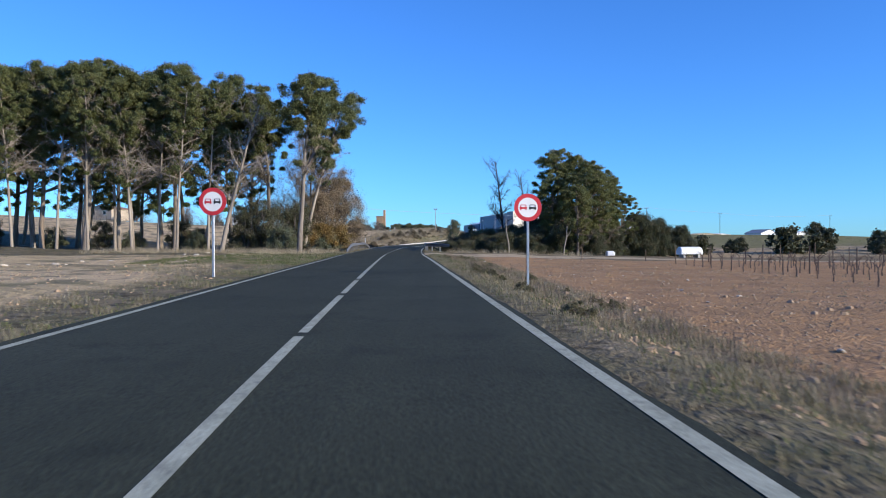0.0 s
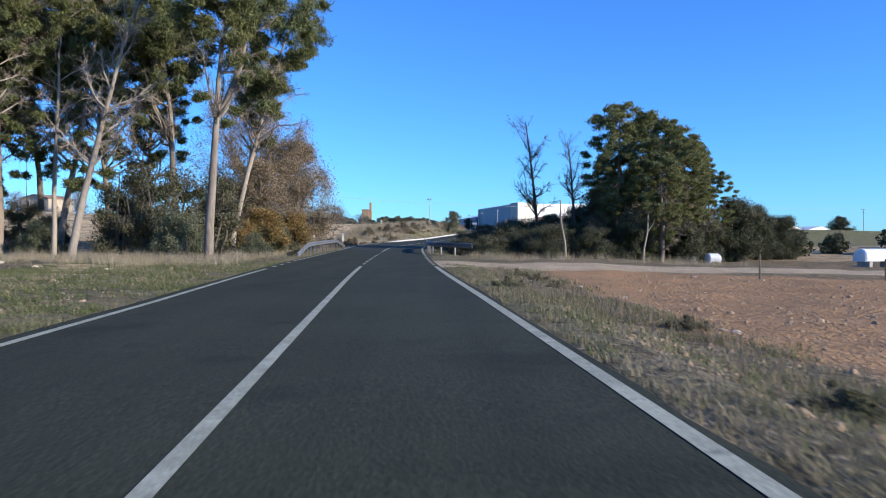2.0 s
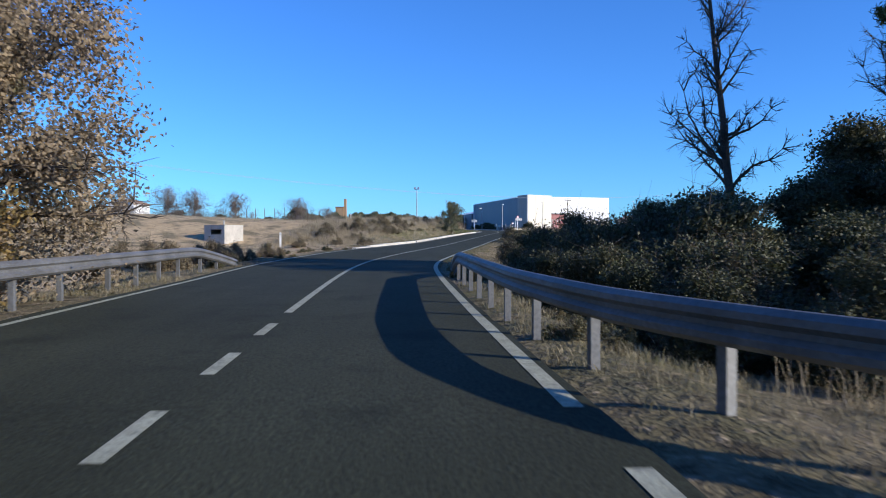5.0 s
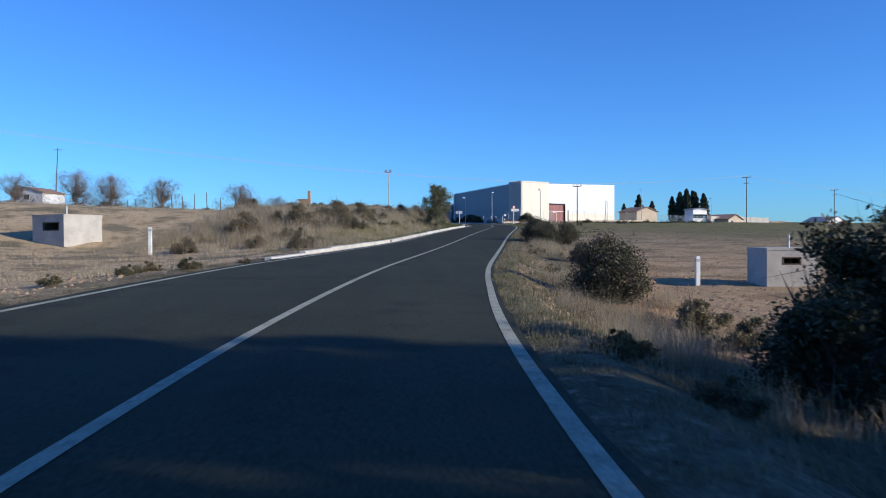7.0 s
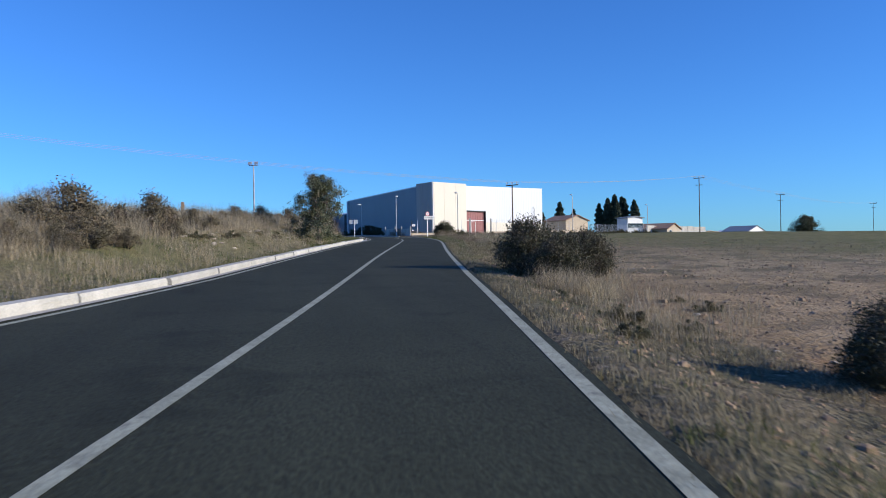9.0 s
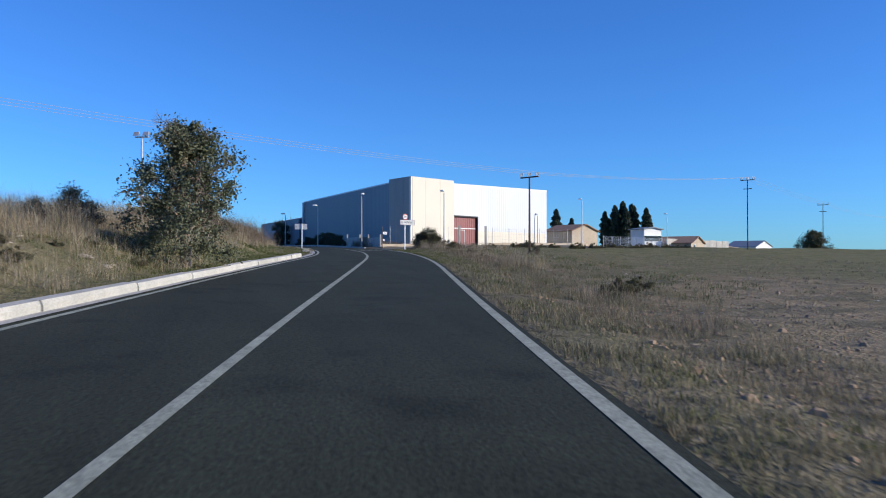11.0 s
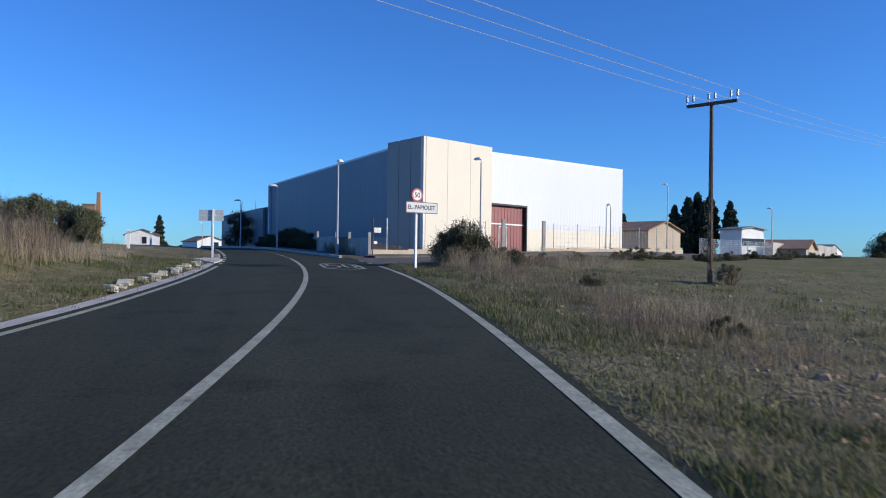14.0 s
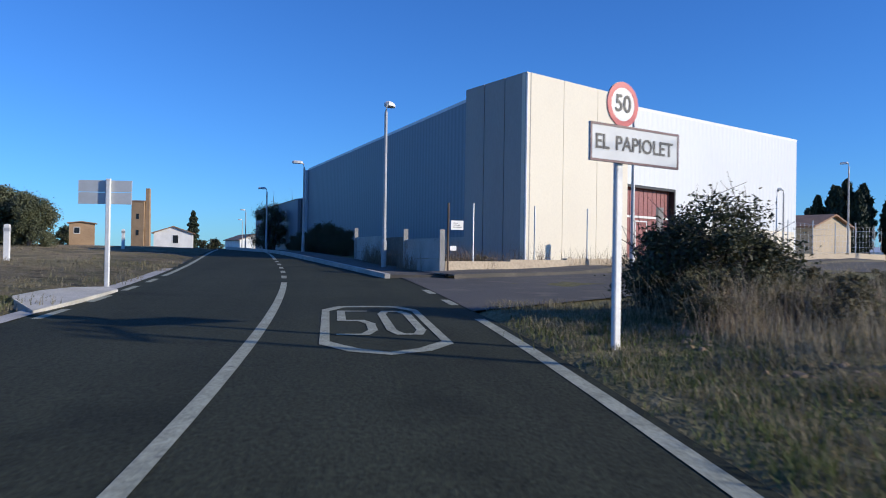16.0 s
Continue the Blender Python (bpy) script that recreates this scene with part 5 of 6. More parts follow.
put(broadleaf(63, 4.4, 3.5, OLIVE, "wild olive tree on the bank with thin upper twigs", BARK, "olive_tree", size=.05, per=260, nclump=54, low=.1, limbs=38), 2.75, 179.5)
ol = put(broadleaf(64, 3.6, 3.8, OLIVE, "round grey-green olive tree in the field", BARK, "olive_tree", size=.075, per=330, nclump=70, low=.06, group="field olives", twig=False), -0.4, 246.5, 0, .7)
for x, y, rz, sc in ((-3.6, 246, 60, 1.05), (-7.2, 246, 60, 1.15), (-11, 247, 100, 1.2), (-5, 251, 10, 1.0), (-15, 245, 200, 1.1), (-20, 248, 150, 1.15), (-26, 247, 20, 1.1), (-9, 252, 70, 1.1), (-14, 251, 20, 1.2), (-2.0, 248, 20, .95), (-5.4, 248, 110, 1.0), (-9.2, 248.5, 10, 1.05), (-12.8, 248.5, 80, 1.0)):
    again(ol, x, y, rz, sc * .86)


def cypress(seed, h, w):
    rs = np.random.RandomState(seed)
    s = thing("cypress_tree", "tall narrow dark cypress", "tree", (0, 0, 0), 0, "cypresses")
    part("trunk", Geo().tube([(0, 0, -.3), (0, 0, h * .5), (0, 0, h * .95)], [.2, .12, .02], 7), DARK_BARK, s)
    n = 3600
    f = rs.uniform(0, 1, n)
    r = w * .5 * np.sin(np.pi * (.12 + .86 * f)) ** .8 * rs.uniform(.4, 1, n) * (1 + .25 * np.sin(f * 40 + rs.uniform(0, 6)))
    a = rs.uniform(0, 2 * np.pi, n)
    P = np.stack([np.cos(a) * r, np.sin(a) * r, h * (.04 + .96 * f)], 1)
    part("crown", quads_mesh("crown", leaf_quads(P, .25, rs, .4, 1.5), CYPRESS), None, s)
    return s


cy = put(cypress(71, 6.8, 1.9), 67.0, 275.4, 0, 1.1)
for x, y, sc in ((66.3, 273.9, 1.06), (67.6, 272.6, 1.0), (68.6, 275.6, 1.2), (69.6, 274.4, 1.13), (70.8, 275.8, 1.1), (71.4, 272.6, 1.02), (65.0, 275.2, .95), (72.4, 274.0, .95), (61.5, 288.0, 1.1), (66.0, 291.0, .9), (70.6, 284.6, .85), (71.4, 281.8, .95), (59.0, 292.0, .8)):
    again(cy, x, y, x * 40, sc)

# far trees
ft = put(broadleaf(81, 9.0, 11.0, SHRUB, "round dark evergreen tree standing in the far field", DARK_BARK, "tree", size=.25, per=160, nclump=60, low=.15, twig=False), 168, 345, 0, .9)
bare = put(broadleaf(82, 6.6, 9.0, TWIG, "bare winter tree with a twiggy grey-brown crown", TWIG, "bare_tree", size=.38, blade=.035, per=44, nclump=110, low=.06, group="bare winter trees", rise=(.5, 1.5), limbs=34, first=.1), -59.5, 226)
for x, y, rz, sc in ((-50, 225, 50, 1.1), (-45, 226, 80, 1.05), (-36.7, 225, 120, .95), (-25, 225, 20, .85), (-19.5, 227, 10, .6), (-66, 224, 60, 1.0), (-74, 222, 60, 1.1), (-86, 216, 60, 1.2), (-100, 214, 10, 1.1)):
    again(bare, x, y, rz, sc)
ev = put(broadleaf(83, 5.0, 7.0, SHRUB, "dark green evergreen oak far across the fields", DARK_BARK, "evergreen_oak", size=.35, per=40, nclump=40, low=.05, twig=False, group="far evergreen oaks"), -30, 262)
rr_ = random.Random(9)
for k in range(46):
    x = -130 + k * 3.4 + rr_.uniform(-2, 2)
    if x < -24:
        again(ev, x, 300 + rr_.uniform(-25, 60) - abs(x + 30) * .4, rr_.uniform(0, 360), rr_.uniform(.5, .95))
    else:
        again(ev, x * 1.3, 480 + rr_.uniform(0, 80), rr_.uniform(0, 360), rr_.uniform(.6, 1.0))
for k in range(34):
    x = -104 + 3.0 * k + rr_.uniform(-1, 1)
    again(ev, x, 233 + rr_.uniform(-3, 5), rr_.uniform(0, 360), rr_.uniform(.28, .5))
for k in range(40):
    x = 22 + k * 4.6 + rr_.uniform(-2, 2)
    again(ev, x, 112 + .9 * k + rr_.uniform(-4, 10), rr_.uniform(0, 360), rr_.uniform(.4, .85)) if k in (0, 1, 2, 3, 4, 5, 6, 7, 8, 9, 10, 11, 12, 14, 15, 18, 19, 20, 25, 26, 32) else None


# ---- built things in the fields ----
def bunker(at, rz, w, d, h, slot, label):
    """A concrete meter house with a wide slot in its face (towards -y)."""
    s = thing("concrete_hut", label, "concrete hut", at, rz, "concrete huts")
    t = 0.14
    g = Geo()
    x0, x1, z0, z1 = slot
    g.box((-w / 2, -d / 2, -.3), (x0, -d / 2 + t, h)).box((x1, -d / 2, -.3), (w / 2, -d / 2 + t, h))
    g.box((x0, -d / 2, -.3), (x1, -d / 2 + t, z0)).box((x0, -d / 2, z1), (x1, -d / 2 + t, h))
    part("front_wall", g, CONCRETE, s)
    for xa, xb in ((-w / 2, -w / 2 + t), (w / 2 - t, w / 2)):
        part("side_wall", Geo().box((xa, -d / 2 + t, -.3), (xb, d / 2, h)), CONCRETE, s)
    part("back_wall", Geo().box((-w / 2 + t, d / 2 - t, -.3), (w / 2 - t, d / 2, h)), CONCRETE, s)
    part("roof_slab", Geo().box((-w / 2 - .02, -d / 2 - .02, h), (w / 2 + .02, d / 2 + .02, h + .09)), CONCRETE, s)
    part("pipe", Geo().tube([(w * .1, -d * .1, h + .05), (w * .1, -d * .1, h + .55)], .035, 8), STEEL, s)
    g = Geo()
    for a, b, c, e in ((x0, x1, z0, z0 + .04), (x0, x1, z1 - .04, z1), (x0, x0 + .05, z0, z1), (x1 - .05, x1, z0, z1)):
        g.box((a, -d / 2 - .01, c), (b, -d / 2 + .06, e))
    part("slot_frame", g, RUST_WOOD, s)
    return s


bunker((11.0, 127.8, ground_z(11.0, 127.8)), -6, 1.75, 1.8, 1.2, (-.35, .3, .7, .97), "square grey concrete meter hut with a dark slot")
bunker((-20.0, 144.6, ground_z(-20.0, 144.6)), -30, 2.4, 2.4, 1.32, (-.4, .85, .55, 1.0), "square grey concrete meter hut with a dark slot")
marker((8.0, 128.0, ground_z(8.0, 128.0)), 1.05)
marker((-13.9, 138.4, ground_z(-13.9, 138.4)), 1.25)
marker((-11.0, 177.6, ground_z(-11.0, 177.6)), 1.15)
marker((5.1, 227.9, ground_z(5.1, 227.9)), 1.0)
marker((4.2, 246.0, ground_z(4.2, 246)), 1.0)


def far_mast(x, y, top, lean):
    """A slim old utility pole with a short crossarm, leaning a little."""
    z = ground_z(x, y)
    s = thing("utility_pole", "slim leaning utility pole far across the field", "utility pole", (x, y, z), 0, "far utility poles")
    h = top - z
    part("pole", Geo().tube([(-lean, 0, -.4), (-lean * .5, 0, h * .5), (0, 0, h)], [.16, .13, .09], 8), RUST_WOOD, s)
    part("crossarm", Geo().box((-.9, -.06, h - .5), (.9, .06, h - .38)), RUST_WOOD, s)


far_mast(-78.4, 290, 24.0, .9)
far_mast(-106, 293, 22.6, .9)
street_lamp(49.0, 250.3, 11.8, 110)
street_lamp(67.3, 259.2, 10.6, 110)


def flood_light():
    x, y = -1.8, 208.0
    z = ground_z(x, y)
    s = thing("floodlight_mast", "tall thin mast with a row of floodlights", "floodlight", (x, y, z), -20)
    h = 11.55 - z
    part("pole", Geo().tube([(0, 0, -.3), (0, 0, h)], [.11, .06], 8), POLE_GREY, s)
    part("crossbar", Geo().box((-.45, -.04, h - .05), (.45, .04, h + .03)), POLE_GREY, s)
    for k in (-.32, .32):
        g = Geo()
        g.sweep([(-.2, -.16), (.2, -.16), (.16, .12), (-.16, .12)], [(Vector((k, -.15, h + .2)), Vector((1, 0, 0)), Vector((0, .3, .95))), (Vector((k, .12, h + .3)), Vector((.6, 0, 0)), Vector((0, .2, .6)))])
        part("floodlight", g, POLE_GREY, s)
    return s


flood_light()


def house(name, label, at, rz, w, d, h, roof_h, wall, roof, windows=(), overhang=.3):
    """Gabled house; the gable looks to -y."""
    s = thing(name, label, "building", at, rz)
    g = Geo()
    z0 = -1.0
    g.add([(-w / 2, y, z) for y in (-d / 2, d / 2) for z in (z0, h)] + [(w / 2, y, z) for y in (-d / 2, d / 2) for z in (z0, h)] + [(0, -d / 2, h + roof_h), (0, d / 2, h + roof_h)],
          [(0, 1, 3, 2), (4, 6, 7, 5), (0, 4, 5, 8, 1), (2, 3, 9, 7, 6)])
    part("wall", g, wall, s)
    o = overhang
    for sx in (-1, 1):
        g = Geo()
        e, t = sx * (w / 2 + o), .12
        ze = h - o * roof_h / (w / 2)
        g.add([(0, -d / 2 - o, h + roof_h), (0, d / 2 + o, h + roof_h), (e, d / 2 + o, ze), (e, -d / 2 - o, ze), (0, -d / 2 - o, h + roof_h + t), (0, d / 2 + o, h + roof_h + t), (e, d / 2 + o, ze + t), (e, -d / 2 - o, ze + t)],
              [(0, 1, 2, 3), (4, 7, 6, 5), (0, 3, 7, 4), (1, 5, 6, 2), (2, 6, 7, 3), (0, 4, 5, 1)])
        part("roof", g, roof, s)
    for x, z, ww, hh in windows:
        win = part("window", Geo().box((x - ww / 2, -d / 2 - .04, z), (x + ww / 2, -d / 2 + .02, z + hh)), GLASS_DARK, s)
        g = Geo()
        for a, b, c, e in ((x - ww / 2 - .06, x + ww / 2 + .06, z - .07, z), (x - ww / 2 - .06, x + ww / 2 + .06, z + hh, z + hh + .07), (x - ww / 2 - .06, x - ww / 2, z, z + hh), (x + ww / 2, x + ww / 2 + .06, z, z + hh)):
            g.box((a, -d / 2 - .06, c), (b, -d / 2 + .01, e))
        part("frame", g, WHITE, win)
    return s


fa = math.degrees(math.atan2(FA.y, FA.x))
house("shed", "low beige shed with a shallow roof", (51.0, 258.2, 5.6), fa - 6, 5.8, 5.0, 2.1, .9, BEIGE, ROOF_TILE, [])
house("white_house", "white rendered house with a window in its gable", (-5.2, 322, 4.9), 5, 5.2, 9, 2.7, .9, WHITE, ROOF_TILE, [(0.3, 1.3, .7, 1.1)])
house("white_house", "low white house along the village street", (3.0, 350, 4.6), 20, 5.5, 10, 2.6, 1.0, WHITE, ROOF_TILE, [(1, 1.2, 1.0, 1.2)])
house("farm_building", "white and pale blue farm building with a flat roof", (64.4, 260.5, 4.6), fa - 20, 3.4, 3, 3.6, .25, WHITE, SHADE_TONE_CLAD, [(0, 1.8, 3.5, .8)])
house("farm_building", "beige farm building with a tiled roof", (70.5, 262.3, 4.4), fa + 10, 7.5, 7, 1.75, 1.0, BEIGE, ROOF_TILE, [(-2, .5, 1, 1)])
house("farm_building", "white farm building with a dark grey roof", (140.5, 338, 4.2), fa, 12, 8, 2.9, 1.6, WHITE, SHADE_TONE_CLAD, [(-2, .6, 1, 1)])
house("farm_building", "low beige farm building in the fields", (100, 297, 4.2), fa - 10, 13, 7, 1.7, .5, BEIGE, BEIGE, [(0, .4, 1, .8)])
house("farm_house", "beige farm house on the rise behind bare trees", (-98, 226, 10.6), -20, 9, 8, 2.3, 1.0, BEIGE, ROOF_TILE, [(-2, .7, 1, 1), (2, .7, 1, 1)])
house("farm_house", "white farm house behind bare trees", (-66, 250, 9.0), -10, 6, 7, 2.0, .9, WHITE, ROOF_TILE, [(0, .7, 1, .9)])
house("brick_shed", "low brown brick shed behind the olive trees", (-18, 322, 6.6), 12, 3.2, 3, 2.2, .2, BRICK, ROOF_TILE, [(-.6, .8, .7, .8)])
house("white_hall", "distant white hall with a shallow roof", (192, 420, 3.6), 25, 17, 14, 4.2, 1.6, WHITE, CLADDING, [(0, 1.5, 3, 1)])
house("white_hall", "long low white hall beyond the vineyard", (149, 420, 4.0), 20, 20, 12, 3.2, 1.2, WHITE, CLADDING, [(0, 1.2, 3, 1)])


def brick_tower():
    x, y, z = -36.8, 455, 5.0
    s = thing("brick_tower", "tall ochre brick tower with a chimney", "tower", (x, y, z), -8)
    part("shaft", Geo().box((-1.9, -1.9, -2), (1.9, 1.9, 14.8)), BRICK, s)
    part("cap", Geo().box((-2.1, -2.1, 14.8), (2.1, 2.1, 15.2)), ROOF_TILE, s)
    for zz in (4.5, 9.5):
        part("window", Geo().box((-.4, -1.96, zz), (.4, -1.8, zz + 1.6)), GLASS_DARK, s)
    g = Geo()
    g.sweep([(-.8, -.8), (.8, -.8), (.8, .8), (-.8, .8)], [(Vector((2.7, -.6, zz)), Vector((1, 0, 0)) * k, Vector((0, 1, 0)) * k) for zz, k in ((-2, .95), (19, .7))])
    part("chimney", g, BRICK, s)
    return s


brick_tower()
again(cy, -2.5, 320, 0, .8)


# ---- grass and weeds ----
def grass_patch(name, label, boxes, mat, height, rs, blades=6, density=10.0, width=.012, lean=.45, spread=.07):
    """Tufts of bent blades over stretches of (y0, y1, u0, u1, share) beside the road."""
    tri = []
    for y0, y1, u0, u1, share in boxes:
        n = int((y1 - y0) * (u1 - u0) * density * share)
        ys, uu = rs.uniform(y0, y1, n), rs.uniform(u0, u1, n)
        for y, u in zip(ys, uu):
            lw = -left_w(y) - .75 if y > 128 and y < 194 else -left_w(y) - .3
            if lw < u < right_w(y) + .17:
                continue
            x = axis_x(y) + u
            if noise.noise((x * .35, y * .35, 11.0)) < -.12 and rs.uniform() < .8:
                continue
            tri.append((x, y, ground_z(x, y) - .02))
    c = np.array(tri)
    c = np.repeat(c, blades, 0) + np.column_stack([rs.normal(0, spread, (len(c) * blades, 2)), np.zeros(len(c) * blades)])
    n = len(c)
    h = height * rs.uniform(.45, 1.25, n)[:, None]
    h *= np.array([1 + .7 * noise.noise((p[0] * .8, p[1] * .8, 2.0)) for p in c])[:, None]
    a = rs.uniform(0, 2 * np.pi, n)
    d = np.column_stack([np.cos(a), np.sin(a), np.zeros(n)])
    s = np.column_stack([-np.sin(a), np.cos(a), np.zeros(n)]) * (width * rs.uniform(.7, 1.5, n))[:, None]
    up = np.array([0, 0, 1.0])
    l1 = rs.uniform(.05, lean, n)[:, None]
    mid = c + up * h * .55 + d * h * l1 * .35
    tip = c + up * h * rs.uniform(.8, 1, n)[:, None] + d * h * l1
    m0, m1 = mid - s * .7, mid + s * .7
    V = np.stack([c - s, c + s, m1, c - s, m1, m0, m0, m1, tip], 1).reshape(-1, 3)
    return tagged(new(name, quads_mesh(name, V, mat, 3)), label, "grass", kind="stuff")


rs = np.random.RandomState(5)
grass_patch("verge_grass", "dry straw-coloured grass along the verges", [(-4, 64, 3.3, 7.0, 1), (72, 100, 3.3, 9, .6), (98, 218, 3.4, 6.6, 1), (-4, 26, -6, -3.4, .4), (26, 68, -9, -3.4, .3), (66, 106, -9, -3.6, .8), (196, 232, -9, -3.2, .25)], DRY_GRASS, .13, rs, 15, 20, .005, 1.0, .1)
grass_patch("tall_dry_grass", "tall pale dry grass on the bank and round the bushes", [(138, 185, -16, -7.2, .6), (185, 216, -14, -5.9, 1.2), (60, 84, -24, -8.5, .5), (108, 130, 5, 9, .5), (140, 156, 5, 8, .4), (70, 100, 5.5, 20, .16), (62, 86, -13, -5.5, .7), (136, 184, -7.6, -4.6, .45)], PALE_GRASS, .5, rs, 26, 7, .0035, .8, .16)
grass_patch("bank_weeds", "tall pale winter weeds on top of the bank", [(142, 190, -16, -7.6, 1.0), (190, 208, -16, -6.6, 1.8)], PALE_GRASS, .9, rs, 34, 4, .004, .8, .22)
grass_patch("tall_weeds", "tall brown winter weeds at the end of the bank", [(196, 210, -11, -6.2, 1.5)], WEED, 1.15, rs, 40, 3.5, .004, .8, .24)
grass_patch("pale_tufts", "tall pale tufts of dry grass in the verge", [(185, 186.2, 6, 7.6, 3), (188, 189, 6.4, 7.4, 3), (196, 199, 6.2, 7, 1.2), (210.5, 214.5, 5.0, 6.8, 1.2), (112, 119, 4.8, 6.6, 1.6), (150, 152, 5.2, 6.2, 2), (146.2, 148.6, 4.8, 6.4, 2.2), (170, 172, 5.8, 6.6, 1), (212, 222, 8.5, 13, .5)], PALE_GRASS, .6, rs, 34, 6, .003, .8, .16)
grass_patch("green_grass", "short green winter grass", [(-4, 36, -5.2, -3.5, .7), (36, 68, -12, -3.5, 2.4), (-4, 40, 3.4, 5.2, .5), (38, 63, 3.4, 7, 1.3), (10, 40, 4.6, 6.6, .6), (176, 218, -8.2, -3.6, 3.6), (150, 196, 3.4, 5, .6), (186, 215, 3.2, 4.9, 3.0), (135, 178, -7.2, -3.9, .6), (110, 135, 3.4, 5, .6)], GREEN_GRASS, .1, rs, 12, 12, .006, 1.0, .1)
grass_patch("rough_grass", "rough tussocky grass on the verge of the field", [(170, 213, 4.6, 9.5, .7), (150, 172, 4.6, 8, .5), (20, 62, 4.2, 7.2, .5)], DRY_GRASS, .2, rs, 20, 8, .004, 1.1, .15)
grass_patch("green_tussocks", "green tussocks among the rough verge grass", [(172, 213, 3.8, 13, .6), (36, 64, 3.8, 7.5, .6)], GREEN_GRASS, .16, rs, 16, 5, .005, 1.0, .15)
grass_patch("scrub_tufts", "grey-brown tufts of dead grass over the pale field", [(104, 150, -40, -7, .2), (150, 205, -45, -16, .15), (128, 150, -16, -6.5, .4)], PALE_GRASS, .26, rs, 24, 3, .005, .9, .24)
grass_patch("corner_weeds", "tall wispy brown weeds against the yard wall", [(226.4, 233, 3.1, 3.75, 2.2), (226.6, 229, 5.0, 7.2, 2.0), (228.5, 233, 8.0, 14.0, .25)], WEED, .75, rs, 30, 6, .004, .7, .14)
grass_patch("ditch_weeds", "wispy brown weeds along the ditch of the verge", [(188, 201, 5.0, 6.8, .7), (203, 213, 4.9, 6.6, .6), (160, 186, 4.8, 7.4, .08), (114, 122, 4.6, 7.4, .7), (6, 60, 4.4, 6.6, .25)], WEED, .42, rs, 26, 5, .004, .9, .2)
grass_patch("street_weeds", "brown weeds along the near side of the street", [(212.5, 216, 5.4, 9.5, 1.2), (214, 217.2, 8, 13, .8)], WEED, .45, rs, 26, 6, .004, .8, .16)
grass_patch("field_weeds", "sparse weeds scattered over the fields", [(-4, 60, 8, 34, .06), (-4, 60, -34, -9, .12), (106, 160, 7, 30, .1), (160, 215, 9, 36, .3), (104, 200, -40, -14, .1), (200, 250, -24, -8, .4)], DRY_GRASS, .1, rs, 8, 6, .009)


# ---- walls and fence round the warehouse yard ----
FC = Vector((17.0, 225.6, 0))
SD = Vector((13.6, 246.0, 0)) - FC
SD = SD / SD.length
OUT_S, OUT_F = Vector((-SD.y, SD.x, 0)), Vector((FA.y, -FA.x, 0))
WALL_DARK = material("weathered_concrete", (0.20, 0.16, 0.12), (0.13, 0.11, 0.09), 1.0, 14, 0.95, 0.4)


def yz(p):
    return ground_z(p.x, p.y)


def yard_wall():
    w = thing("yard_wall", "weathered precast concrete yard wall between posts", "wall", kind="structure")
    for s0, s1, mat in ((0.1, 3.4, CONCRETE), (3.5, 6.0, WALL_DARK), (6.1, 10.2, CONCRETE)):
        n = 2
        for k in range(n):
            p, q = FC + SD * s0, FC + SD * s1
            g = Geo()
            z0 = yz(p) - .1 + k * .58
            wall_between(g, p, q, z0, z0 + .57, OUT_S, .07)
            part("panel", g, mat, w, "dark stained panel" if mat is WALL_DARK else "")
    for s in (0, 3.45, 6.05, 10.25):
        p = FC + SD * s
        part("post", Geo().box((p.x - .07, p.y - .07, yz(p) - .3), (p.x + .07, p.y + .07, yz(p) + 1.3)), CONCRETE, w)


yard_wall()


def low_wall():
    w = thing("low_wall", "low rendered wall with thin fence posts before the yard", "wall", kind="structure")
    for s0, s1 in ((0.1, 11.0), (15.5, 36)):
        n = int((s1 - s0) / 2.6)
        for k in range(n):
            p, q = FC + FA * (s0 + (s1 - s0) * k / n), FC + FA * (s0 + (s1 - s0) * (k + 1) / n)
            g = Geo()
            wall_between(g, p, q, min(yz(p), yz(q)) - .3, yz(p) + .42, OUT_F, .18)
            part("wall_section", g, BEIGE, w)
            m = p + FA * 1.2 - OUT_F * .09
            part("fence_post", Geo().tube([m + Vector((0, 0, yz(p) + .3)), m + Vector((0, 0, yz(p) + 2.1))], .025, 6), STEEL, w)
    for s in (11.1, 15.4):
        p = FC + FA * s
        part("gate_post", Geo().box((p.x - .1, p.y - .1, yz(p) - .3), (p.x + .1, p.y + .1, yz(p) + 2.2)), CONCRETE, w)
    g = Geo()
    for s in np.arange(15.5, 36, .5):
        p = FC + FA * float(s) - OUT_F * .09
        g.tube([p + Vector((0, 0, yz(p) + .4)), p + Vector((0, 0, yz(p) + 1.95))], .006, 3, False)
    for h in (.5, .8, 1.1, 1.4, 1.7, 1.95):
        g.tube([FC + FA * float(s) - OUT_F * .09 + Vector((0, 0, yz(FC + FA * float(s)) + h)) for s in np.arange(15.5, 36.1, 2)], .006, 3, False)
    part("wire_mesh", g, STEEL, w)


low_wall()


def corner_boards():
    p = FC + OUT_F * .12 + FA * .35
    z = yz(FC)
    s = thing("notice_board", "white notice boards on the yard's corner post", "sign", (p.x, p.y, z), 20)
    part("pole", Geo().tube([(-.2, 0, -.2), (-.2, 0, 2.05)], .03, 8), RUST_WOOD, s)
    b = part("board", Geo().box((-.12, -.02, 1.3), (.28, .02, 1.56)), WHITE, s)
    for k in range(3):
        part("bar", Geo().box((-.06, -.024, 1.37 + .055 * k), (.22 - .06 * k, -.02, 1.385 + .055 * k)), SIGN_BLACK, b)
    part("small_board", Geo().box((-.14, -.02, .72), (.06, .02, .85)), WHITE, s)


corner_boards()


